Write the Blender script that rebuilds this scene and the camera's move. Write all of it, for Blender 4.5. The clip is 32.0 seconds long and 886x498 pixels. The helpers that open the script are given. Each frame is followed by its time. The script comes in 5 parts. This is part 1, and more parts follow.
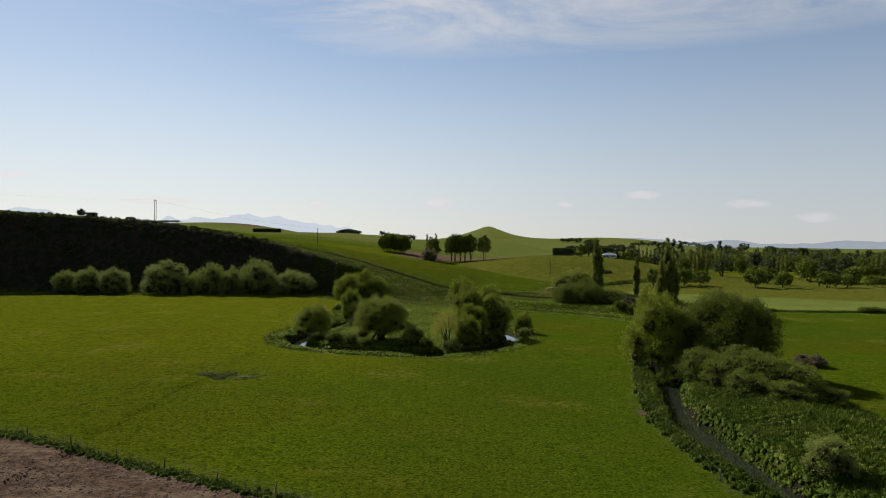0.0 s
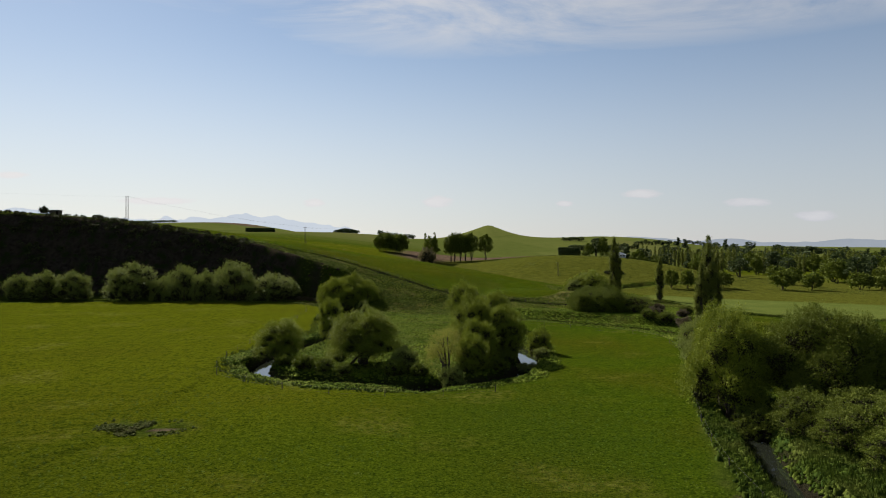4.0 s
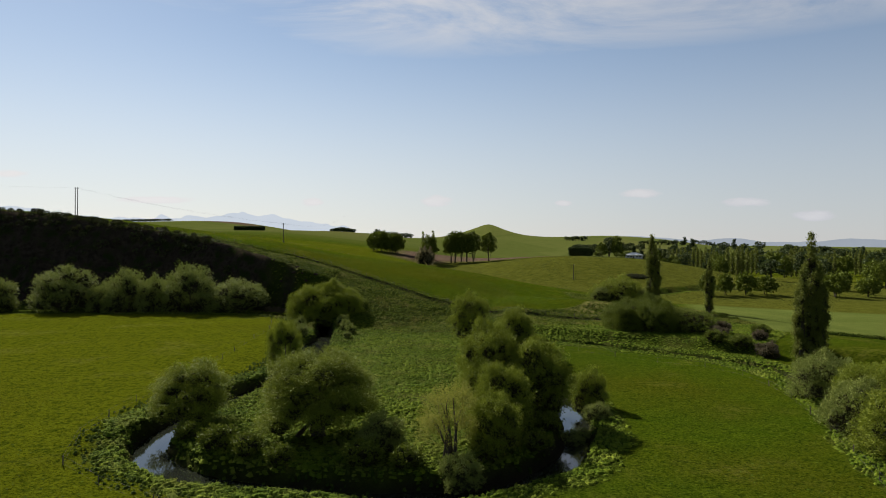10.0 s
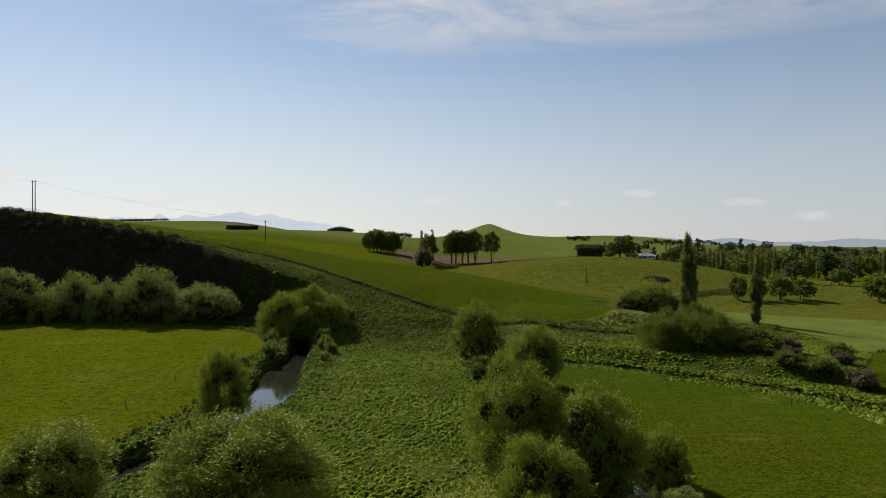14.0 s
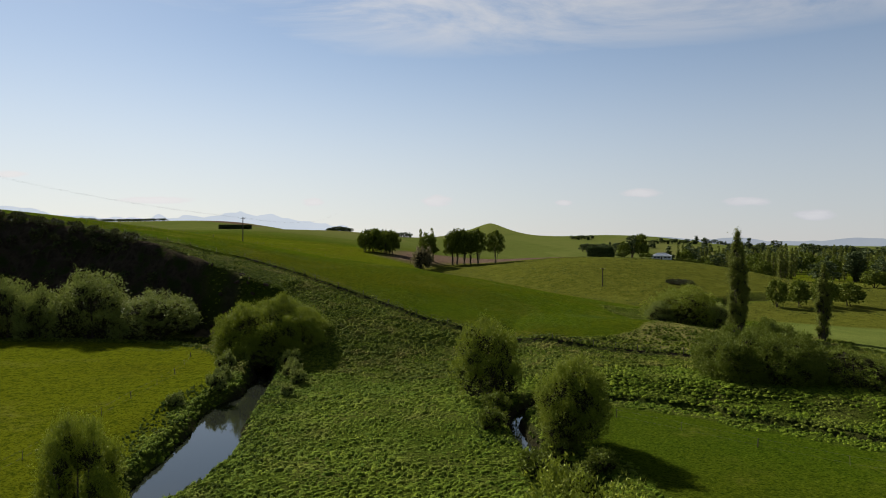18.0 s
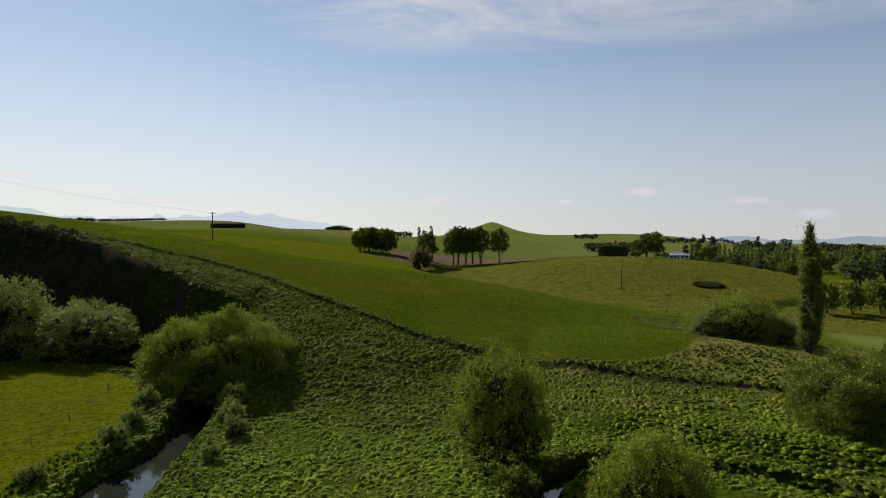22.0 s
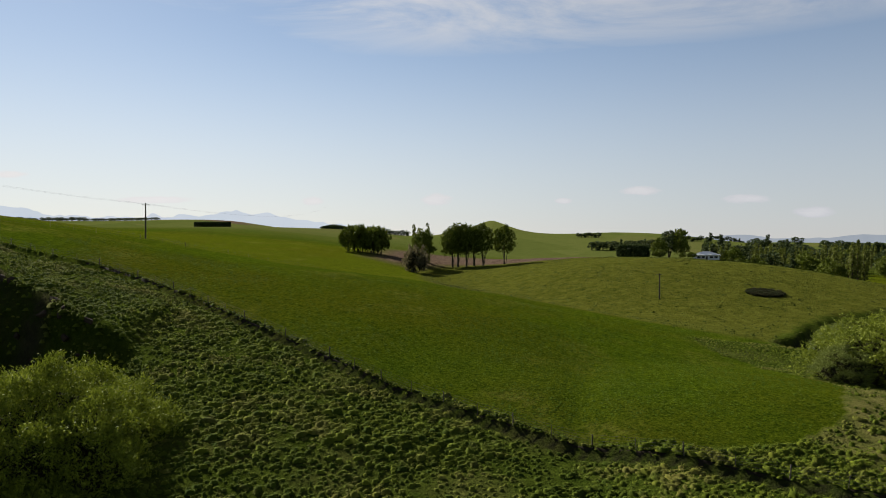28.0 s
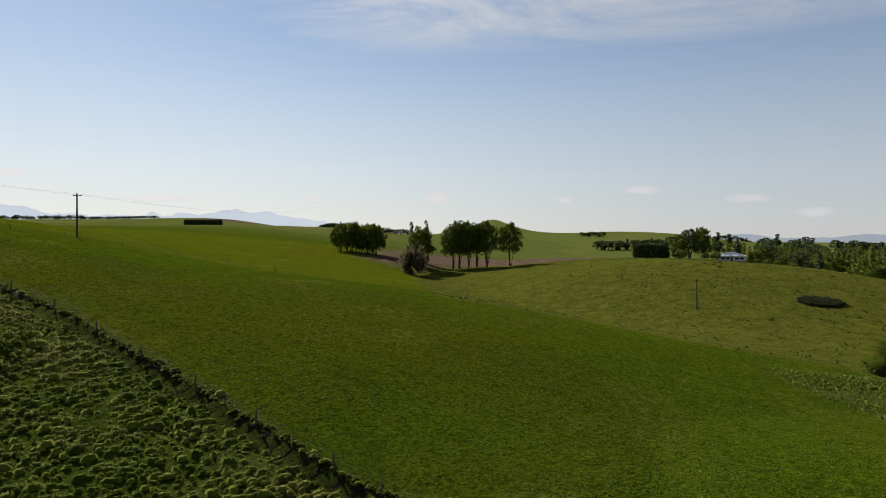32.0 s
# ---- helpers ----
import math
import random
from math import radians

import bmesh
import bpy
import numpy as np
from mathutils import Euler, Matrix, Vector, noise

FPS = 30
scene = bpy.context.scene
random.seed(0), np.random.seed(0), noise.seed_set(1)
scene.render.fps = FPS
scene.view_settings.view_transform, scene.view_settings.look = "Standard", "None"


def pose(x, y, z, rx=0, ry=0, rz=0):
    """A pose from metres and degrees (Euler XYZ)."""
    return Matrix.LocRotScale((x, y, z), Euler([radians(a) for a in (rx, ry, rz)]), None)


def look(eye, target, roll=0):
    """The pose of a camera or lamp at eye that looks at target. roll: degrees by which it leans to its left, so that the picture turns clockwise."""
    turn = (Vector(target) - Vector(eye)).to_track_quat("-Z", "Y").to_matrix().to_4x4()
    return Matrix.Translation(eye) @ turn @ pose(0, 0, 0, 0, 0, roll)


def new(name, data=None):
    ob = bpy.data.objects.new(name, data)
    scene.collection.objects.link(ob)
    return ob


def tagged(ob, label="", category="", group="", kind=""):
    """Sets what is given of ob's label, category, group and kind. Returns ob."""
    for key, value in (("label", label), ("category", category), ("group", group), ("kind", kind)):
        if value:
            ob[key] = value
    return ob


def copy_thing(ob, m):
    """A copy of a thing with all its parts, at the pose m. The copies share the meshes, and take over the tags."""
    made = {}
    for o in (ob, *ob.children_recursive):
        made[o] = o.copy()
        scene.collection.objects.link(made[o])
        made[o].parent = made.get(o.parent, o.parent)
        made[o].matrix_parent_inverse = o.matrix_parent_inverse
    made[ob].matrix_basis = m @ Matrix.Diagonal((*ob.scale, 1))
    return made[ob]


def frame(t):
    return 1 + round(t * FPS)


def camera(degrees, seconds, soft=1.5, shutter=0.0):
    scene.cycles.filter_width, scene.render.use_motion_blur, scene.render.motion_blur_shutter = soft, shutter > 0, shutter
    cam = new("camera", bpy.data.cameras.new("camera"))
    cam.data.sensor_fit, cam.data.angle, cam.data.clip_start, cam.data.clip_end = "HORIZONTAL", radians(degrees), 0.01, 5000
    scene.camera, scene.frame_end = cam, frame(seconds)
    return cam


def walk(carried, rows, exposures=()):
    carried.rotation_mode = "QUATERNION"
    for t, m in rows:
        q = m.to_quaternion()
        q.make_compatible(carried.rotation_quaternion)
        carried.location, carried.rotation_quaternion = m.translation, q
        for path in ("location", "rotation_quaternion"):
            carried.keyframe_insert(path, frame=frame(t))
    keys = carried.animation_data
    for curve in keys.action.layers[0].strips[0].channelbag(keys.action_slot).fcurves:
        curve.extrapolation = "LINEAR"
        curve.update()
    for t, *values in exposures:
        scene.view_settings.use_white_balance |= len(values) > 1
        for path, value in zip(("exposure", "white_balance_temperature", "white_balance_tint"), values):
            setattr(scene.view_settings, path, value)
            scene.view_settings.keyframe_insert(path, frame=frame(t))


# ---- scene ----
cam = camera(68.6, 32.0, soft=0.95)
PATH = [
    (0, (0.661, -1.013, 22.471), (0.64, 0.987, 22.466), 0.4),
    (6, (0.665, 46.492, 22.858), (0.646, 48.492, 22.85), 0.2),
    (9, (-0.001, 69.811, 22.958), (-0.017, 71.811, 22.949), 0.3),
    (13, (-0.65, 100.497, 22.881), (-0.664, 102.497, 22.872), 0.3),
    (19, (-0.552, 146.658, 22.793), (-0.57, 148.657, 22.783), 0.2),
    (23, (0.05, 177.32, 22.55), (0.029, 179.32, 22.538), 0.1),
    (28, (-0.235, 215.425, 22.698), (-0.251, 217.425, 22.684), 0.0),
    (32, (0.068, 245.812, 22.931), (0.049, 247.811, 22.914), 0.1),
]
EXPOSURE = 1.06
walk(cam, [(t, look(e, a, r)) for t, e, a, r in PATH], [(0, EXPOSURE), (32, EXPOSURE)])

# ---- light: late-morning sun ahead and to the left, thin high cloud ----
SUN_EL, SUN_AZ = radians(34), radians(-35)      # azimuth clockwise from +y
world = bpy.data.worlds.new("sky")
scene.world = world
world.use_nodes = True
wn, wl = world.node_tree.nodes, world.node_tree.links
wn.clear()
sky = wn.new("ShaderNodeTexSky")
sky.sky_type = "NISHITA"
sky.sun_disc = False
sky.sun_elevation, sky.sun_rotation = SUN_EL, SUN_AZ
sky.altitude, sky.air_density, sky.dust_density, sky.ozone_density = 100, 1.0, 0.1, 1.6
coord = wn.new("ShaderNodeTexCoord")
split = wn.new("ShaderNodeSeparateXYZ")
wl.new(coord.outputs["Generated"], split.inputs[0])


def wmath(op, a, b=None, c=None):
    n = wn.new("ShaderNodeMath")
    n.operation = op
    for i, v in enumerate((a, b, c)):
        if v is None:
            continue
        if isinstance(v, (int, float)):
            n.inputs[i].default_value = v
        else:
            wl.new(v, n.inputs[i])
    return n.outputs[0]


def wramp(v, lo, hi):
    n = wn.new("ShaderNodeMapRange")
    n.interpolation_type = "SMOOTHSTEP"
    wl.new(v, n.inputs[0])
    n.inputs[1].default_value, n.inputs[2].default_value = lo, hi
    return n.outputs[0]


def wnoise(scale, detail, rough, offset, warp=0.0):
    m = wn.new("ShaderNodeMapping")
    m.inputs["Scale"].default_value = scale
    m.inputs["Location"].default_value = offset
    wl.new(coord.outputs["Generated"], m.inputs[0])
    n = wn.new("ShaderNodeTexNoise")
    n.inputs["Scale"].default_value = 1.0
    n.inputs["Detail"].default_value, n.inputs["Roughness"].default_value = detail, rough
    n.inputs["Distortion"].default_value = warp
    wl.new(m.outputs[0], n.inputs[0])
    return n.outputs[0]


# cirrus veil high up, and small flat lens clouds near the horizon
high = wmath("MULTIPLY", wmath("MULTIPLY", wramp(split.outputs[2], 0.25, 0.33), wramp(split.outputs[0], -0.40, -0.14)),
             wramp(wnoise((2.0, 3, 11), 9, 0.62, (0.3, 0, 0.2), 0.7), 0.30, 0.62))
thin = wmath("MULTIPLY", wramp(wnoise((1.6, 2, 7), 7, 0.6, (2.3, 1, 0.7), 0.5), 0.42, 0.75), 0.35)
side_ = wmath("DIVIDE", split.outputs[0], wmath("MAXIMUM", split.outputs[1], 0.05))
rise = wmath("DIVIDE", split.outputs[2], wmath("MAXIMUM", split.outputs[1], 0.05))
ragged = wmath("MULTIPLY_ADD", wnoise((40, 40, 130), 5, 0.6, (0, 0, 0)), 1.6, -0.8)
low = None
for cu, cv, ru, rv in ((0.296, 0.083, 0.032, 0.0075), (0.457, 0.070, 0.038, 0.0075), (0.561, 0.050, 0.034, 0.009), (-0.680, 0.108, 0.030, 0.006),
                       (-0.452, 0.069, 0.062, 0.006), (-0.018, 0.069, 0.024, 0.010), (0.176, 0.067, 0.014, 0.005), (-0.21, 0.067, 0.018, 0.007)):
    du = wmath("DIVIDE", wmath("SUBTRACT", side_, cu), ru)
    dv = wmath("DIVIDE", wmath("SUBTRACT", rise, cv), rv)
    r2 = wmath("ADD", wmath("ADD", wmath("MULTIPLY", du, du), wmath("MULTIPLY", dv, dv)), ragged)
    puff = wmath("MULTIPLY", wramp(r2, 1.2, -0.1), wramp(split.outputs[1], 0.1, 0.3))
    low = puff if low is None else wmath("MAXIMUM", low, puff)
haze = wmath("ADD", wmath("MULTIPLY", wramp(split.outputs[2], 0.34, 0.0), 0.66), 0.13)
veil = wmath("MAXIMUM", wmath("MAXIMUM", wmath("MULTIPLY", high, 0.85), wmath("ADD", wmath("MULTIPLY", low, 0.45), haze)), wmath("MULTIPLY", thin, 0.8))
mix = wn.new("ShaderNodeMix")
mix.data_type = "RGBA"
wl.new(veil, mix.inputs["Factor"])
wl.new(sky.outputs[0], mix.inputs[6])
white = wn.new("ShaderNodeMix")
white.data_type = "RGBA"
wl.new(wramp(split.outputs[0], -0.5, 0.6), white.inputs["Factor"])
white.inputs[6].default_value, white.inputs[7].default_value = (8.4, 8.3, 8.35, 1), (5.7, 5.9, 6.4, 1)
dim = wn.new("ShaderNodeMix")
dim.data_type = "RGBA"
dim.blend_type = "MULTIPLY"
dim.inputs["Factor"].default_value = 1.0
wl.new(white.outputs[2], dim.inputs[6])
glow = wn.new("ShaderNodeCombineColor")
for k in range(3):
    wl.new(wmath("ADD", wmath("MULTIPLY", wramp(split.outputs[1], -0.5, 0.6), 0.70), 0.30), glow.inputs[k])
wl.new(glow.outputs[0], dim.inputs[7])
wl.new(dim.outputs[2], mix.inputs[7])
cap = wn.new("ShaderNodeMix")
cap.data_type = "RGBA"
wl.new(wmath("MULTIPLY", low, 0.28), cap.inputs["Factor"])
wl.new(mix.outputs[2], cap.inputs[6])
cap.inputs[7].default_value = (10.2, 9.9, 9.8, 1)
back = wn.new("ShaderNodeBackground")
back.inputs["Strength"].default_value = 0.0435
wl.new(cap.outputs[2], back.inputs["Color"])
wl.new(back.outputs[0], wn.new("ShaderNodeOutputWorld").inputs["Surface"])

sun_data = bpy.data.lights.new("sun", "SUN")
sun_data.energy, sun_data.angle, sun_data.color = 5.0, radians(0.5), (1.0, 0.94, 0.83)
sun = new("sun", sun_data)
to_sun = Vector((math.sin(SUN_AZ) * math.cos(SUN_EL), math.cos(SUN_AZ) * math.cos(SUN_EL), math.sin(SUN_EL)))
sun.matrix_world = look(to_sun * 300, (0, 0, 0))


# ---- numbers and noise ----
def smooth(a, b, v):
    k = np.clip((np.asarray(v, float) - a) / (b - a), 0, 1)
    return k * k * (3 - 2 * k)


def lattice(ix, iy, seed):
    n = (ix.astype(np.int64) * 374761393 + iy.astype(np.int64) * 668265263 + seed * 974634) & 0x7FFFFFFF
    n = ((n ^ (n >> 13)) * 1274126177) & 0x7FFFFFFF
    return ((n ^ (n >> 16)) & 0xFFFF) / 65535.0


def field(x, y, size, seed=0):
    """Smooth random values 0 to 1, with lumps of that size."""
    x, y = np.asarray(x, float) / size, np.asarray(y, float) / size
    ix, iy = np.floor(x), np.floor(y)
    fx, fy = x - ix, y - iy
    fx, fy = fx * fx * (3 - 2 * fx), fy * fy * (3 - 2 * fy)
    a, b = lattice(ix, iy, seed), lattice(ix + 1, iy, seed)
    c, d = lattice(ix, iy + 1, seed), lattice(ix + 1, iy + 1, seed)
    return (a * (1 - fx) + b * fx) * (1 - fy) + (c * (1 - fx) + d * fx) * fy


def bend(points, step=1.5):
    """A smooth line through the points."""
    p = np.array(points, float)
    p = np.vstack([2 * p[0] - p[1], p, 2 * p[-1] - p[-2]])
    out = []
    for i in range(1, len(p) - 2):
        n = max(2, int(np.linalg.norm(p[i + 1] - p[i]) / step))
        for k in np.arange(n) / n:
            out.append(0.5 * (2 * p[i] + (p[i + 1] - p[i - 1]) * k + (2 * p[i - 1] - 5 * p[i] + 4 * p[i + 1] - p[i + 2]) * k * k
                              + (3 * p[i] - p[i - 1] - 3 * p[i + 1] + p[i + 2]) * k ** 3))
    out.append(p[-2])
    return np.array(out)


def away(line, x, y):
    """Distance from a line in plan."""
    x, y = np.asarray(x, float), np.asarray(y, float)
    best = np.full(np.broadcast(x, y).shape, 1e9)
    near = (x > line[:, 0].min() - 40) & (x < line[:, 0].max() + 40) & (y > line[:, 1].min() - 40) & (y < line[:, 1].max() + 40)
    px, py = x[near], y[near]
    got = np.full(px.shape, 1e9)
    for (ax, ay), (bx, by) in zip(line[:-1, :2], line[1:, :2]):
        dx, dy = bx - ax, by - ay
        k = np.clip(((px - ax) * dx + (py - ay) * dy) / (dx * dx + dy * dy + 1e-9), 0, 1)
        got = np.minimum(got, (px - ax - k * dx) ** 2 + (py - ay - k * dy) ** 2)
    best[near] = np.sqrt(got)
    return best


def inside(poly, x, y):
    """Whether points lie in a polygon."""
    x, y = np.asarray(x, float), np.asarray(y, float)
    odd = np.zeros(np.broadcast(x, y).shape, bool)
    for (ax, ay), (bx, by) in zip(poly, poly[1:] + poly[:1]):
        if ay != by:
            odd ^= ((ay > y) != (by > y)) & (x < (bx - ax) * (y - ay) / (by - ay) + ax)
    return odd


# ---- plan ----
STREAM = bend([(-330, 215), (-260, 255), (-180, 284), (-130, 294), (-90, 295), (-62, 291), (-48, 282), (-38, 268), (-33, 250), (-32, 232),
               (-29, 213), (-29, 198), (-33, 182), (-36.5, 167), (-35.5, 154), (-28, 145), (-14, 141), (-2, 139.5), (8, 144), (14.5, 154),
               (17, 166), (17.5, 179), (15, 193), (11.5, 206), (9, 218), (9, 231), (15, 239), (25, 238), (36, 230.5), (46, 221), (56, 212), (62, 199), (61, 184),
               (56, 165), (50, 147), (43, 127), (38.5, 111), (34, 93), (32.5, 78), (33, 64), (38, 45), (50, 20), (70, -60)], 4)
BROOK = bend([(70, 346), (76, 354), (84, 364), (95, 378), (115, 392), (150, 400)], 4)
FENCE = bend([(-150, 352), (-100, 336), (-74, 326), (-58, 323.5), (-44, 317), (-32, 309), (-22, 302), (-14, 296), (-6.5, 291), (0, 287.3), (6, 283.6),
              (12, 280), (20, 275), (29, 270.8), (38, 267.3), (50, 263), (60, 257)], 3)
CREST = 358.0


def ridge_top(x):
    return np.interp(x, [-900, -400, -250, -170, -120, -77, -43, -12, 0, 12, 24, 36, 50, 70, 95, 130],
                     [52, 47, 42, 36.5, 30.5, 25, 19, 15.3, 13.2, 11.5, 9.2, 7, 5, 2.8, 0.8, -3])


def land(x, y):
    """Height of the ground without the stream's bed."""
    x, y = np.asarray(x, float), np.asarray(y, float)
    # the spur: a crest that falls to the right, steepening towards the valley
    d = CREST - y
    front = np.where(d < 67, 0.0018 * d * d, 8.1 + 0.25 * (d - 67))
    behind = (0.00025 + 0.0016 * smooth(-130, -30, x)) * d * d
    spur = ridge_top(x) - np.where(d > 0, front, np.minimum(behind, 26))
    # the eroded face on the left
    toe = np.interp(x, [-900, -300, -200, -130, -60, -46, -38], [190, 245, 292, 302, 297, 288, 284])
    edge = np.interp(x, [-900, -300, -200, -170, -100, -80, -60, -46, -38], [240, 300, 340, 347, 333, 320, 306, 298, 292])
    edge = edge + 4 * (field(x, y, 9, 3) - 0.5)
    face = smooth(0.40, 0.95, (y - toe) / (edge - toe))
    ledge = 0.8 * face + 0.2 * smooth(0.3, 0.75, (y - toe) / (edge - toe) + 0.15 * (field(x, y, 6, 5) - 0.5))
    cliffy = smooth(-36.5, -41, x + 3 * (field(x, y, 5, 9) - 0.5))
    spur_cut = np.where(d > 0, np.maximum(ridge_top(x) - np.minimum(front, 0.0018 * d * d * 0.6 + 1), 0) * ledge, spur)
    spur = spur * (1 - cliffy) + spur_cut * cliffy
    # rolling country behind
    u = smooth(170, -250, x)
    away_up = smooth(365, 470, y)
    rolling = u * (18 + 45 * (1 - np.exp(-np.maximum(y - 400, 0) / 700))) * away_up
    rolling = rolling + 1.5 * np.exp(-((x + 60) / 60) ** 2 - ((y - 640) / 90) ** 2)
    dome_y = np.where(y < 490, (y - 490) / 78, (y - 490) / 300)
    rolling = rolling + 15 * np.exp(-np.abs((x - 108) / 74) ** 2.4 - np.abs(dome_y) ** 2)
    rolling = rolling + 2.0 * (field(x, y, 160, 8) - 0.5) * smooth(500, 800, y)
    # hills on the skyline
    far = 46 * smooth(900, 1900, y) * smooth(900, 480, x) * smooth(150, 420, x + 300)
    far = far + 14 * smooth(1500, 2300, y) * np.exp(-((x - 520) / 220) ** 2)
    r = np.hypot(x - 122, y - 2000)
    far = far + 44 * np.exp(-(np.sqrt(r * r + 160) / 76) ** 1.3)
    far = far + 70 * smooth(2000, 3300, y) * smooth(-500, -1300, x)
    far = far + 22 * np.exp(-((x + 1150) / 330) ** 2 - ((y - 3650) / 420) ** 2)
    far = far + smooth(2600, 4500, y) * 45 * field(x, y * 0.3, 700, 4) * smooth(300, 900, x)
    cut = np.hypot((x + 0.33 * (y - 520)) * 1.0, np.maximum(0, np.abs(y - 480) - 90))
    rolling = rolling - 4.5 * np.exp(-(cut / 20) ** 2) * smooth(620, 570, y) * away_up
    h = np.maximum(spur, rolling)
    k = 2.5
    h = h + np.where(np.abs(spur - rolling) < k, (k - np.abs(spur - rolling)) ** 2 / (4 * k), 0)
    h = np.maximum(h, 0) + np.where(np.abs(h) < 1.2, (1.2 - np.abs(h)) ** 2 / 4.8, 0) - 0.3 + far
    # a low scarp under the terrace on the right
    terrace = smooth(243, 249, y + 0.62 * (x - 22) + 2 * (field(x, y, 8, 6) - .5)) * smooth(10, 22, x) * smooth(120, 85, x) * smooth(345, 300, y)
    h = np.maximum(h, h * 0.6 + 2.2 * terrace)
    # the rounded nose of the spur
    h = h + 2.4 * np.exp(-((x - 14) / 16) ** 2 - ((y - 284) / 15) ** 2) + 3.0 * np.exp(-((x - 42) / 20) ** 2 - ((y - 294) / 16) ** 2)
    # the cut below the spur's fence
    below = y - np.interp(x, FENCE[:, 0], FENCE[:, 1])
    h = h - 0.85 * smooth(0.0, -1.1, below) * np.exp(np.minimum(below, 0) / 9) * smooth(-100, -60, x) * smooth(62, 50, x)
    h = h + 2.2 * np.exp(-((x - 141) / 24) ** 2 - ((y - 576) / 26) ** 2)
    h = h - 1.0 * np.exp(-((x + 3.5) / 3.2) ** 2 - ((y - 136) / 2.6) ** 2)
    h = h + 1.7 * np.exp(-((x - 46) / 8) ** 2 - ((y - 84) / 24) ** 2)
    h = h + 0.25 * (field(x, y, 22, 1) - 0.5) + 0.14 * (field(x, y, 6, 2) - 0.5)
    return h


def water_away(x, y):
    return np.minimum(away(STREAM, x, y), away(BROOK, x, y))


def half_width(x, y):
    """Half the width of the water."""
    return 1.35 + 0.3 * smooth(334, 341, y) * smooth(55, 66, x) - 0.85 * smooth(4, 8, x) * smooth(190, 200, y) * smooth(250, 240, y) + 1.5 * smooth(-16, -24, x) * smooth(192, 203, y) * smooth(246, 232, y) + 0.3 * smooth(20, 40, x) * smooth(110, 80, y) + 1.3 * np.exp(-((x + 3.5) / 3.0) ** 2 - ((y - 140) / 5) ** 2)


def hgt(x, y):
    """Height of the ground."""
    x, y = np.atleast_1d(np.asarray(x, float)), np.atleast_1d(np.asarray(y, float))
    d = water_away(x, y) + 1.6 * (field(x, y, 7, 11) - 0.5)
    w = half_width(x, y)
    bed = smooth(2.3, 0.0, d - w + 0.3)
    return land(x, y) * (1 - bed) - 2.8 * bed


def on(x, y):
    return float(hgt([x], [y])[0])


ROUGH = [(-48, 282), (-38, 268), (-33, 250), (-32, 232), (-29, 213), (-29, 198), (-33, 182), (-36.5, 167), (-35.5, 154), (-28, 145), (-14, 141),
         (-2, 139.5), (8, 144), (14.5, 154), (17, 166), (17.5, 179), (15, 193), (11.5, 206), (9, 218), (9, 231), (15, 239), (25, 238), (36, 230.5), (46, 221),
         (62, 208), (82, 235), (86, 280), (70, 345), (45, 342), (52, 315), (50, 298), (42, 284), (32, 277), (22, 274.5), (16, 277.3), (11, 280.5), (6, 283.6), (0, 287.3),
         (-6.5, 291), (-14, 296.5), (-22, 302), (-32, 309), (-44, 317), (-58, 323), (-62, 314), (-54, 300)]


def zones(x, y):
    """What grows where: rough grass, bare soil, crop, bare face; 0 to 1."""
    wob = 2.5 * (field(x, y, 5, 21) - 0.5)
    rough = inside(ROUGH, x + wob, y + wob).astype(float)
    d = water_away(x, y)
    rough = np.maximum(rough, smooth(7.2, 5.4, d + wob))
    brow = np.interp(x, [-300, -200, -170, -100, -80, -60, -46], [300, 340, 347, 333, 320, 306, 297])
    rough = np.maximum(rough, smooth(-50, -58, x) * smooth(286, 291, y) * smooth(0.5, -0.5, y - np.interp(x, FENCE[:, 0], FENCE[:, 1])))
    soil = smooth(1.2, -1.2, y - (57.2 - 0.47 * (x + 14.6)) + 0.6 * wob) * smooth(30, 0, x)
    soil = np.maximum(soil, smooth(-60, -30, x) * smooth(190, 150, x) * smooth(583, 590, y) * smooth(800, 740, y))
    crop = smooth(60, 64, x) * smooth(236, 239, y + 0.06 * (x - 113)) * smooth(430, 410, y) * smooth(-5, 5, (x - 60) - 0.35 * (y - 236))
    toe = np.interp(x, [-300, -200, -130, -60, -46, -38], [245, 292, 302, 297, 288, 284])
    face = smooth(-1, 5, y - toe) * smooth(-46, -74, x + 26 * (field(x, y, 6, 25) - 0.5)) * smooth(0.22, 0.4, slope_of(x, y)) * smooth(4, 1, y - brow)
    rough = np.maximum(rough, smooth(0.3, 0.6, field(x, y, 1.6, 24)) * smooth(1.1, 0.6, np.hypot((x + 37) / 6.5, (y - 111) / 3.6)))
    soil = np.maximum(soil, np.maximum(smooth(1.2, 0.8, np.hypot((x + 34.6) / 1.7, (y - 110) / 0.7)), smooth(1.2, 0.8, np.hypot((x + 38) / 1.2, (y - 113) / 0.7))))
    soil = np.maximum(soil, smooth(1.1, 0.7, np.hypot((x - 28.5 + 0.3 * (y - 86)) / 1.0, (y - 86) / 5.0)))
    soil = np.maximum(soil, smooth(1.1, 0.9, np.hypot((x + 1150) / 190, (y - 3480) / 170)))
    rough = np.maximum(rough, inside([(36, 56), (37, 90), (40, 108), (50, 112), (60, 104), (57, 84), (50, 56)], x + wob, y + wob))
    return rough, soil, crop, face


def hill_pasture(x, y):
    return smooth(-3, 3, x + 0.09 * (y - 365) + 4 * (field(x, y, 12, 27) - 0.5)) * smooth(362, 370, y + 0.5 * np.maximum(x - 30, 0)) * smooth(300, 240, x) * smooth(592, 580, y)


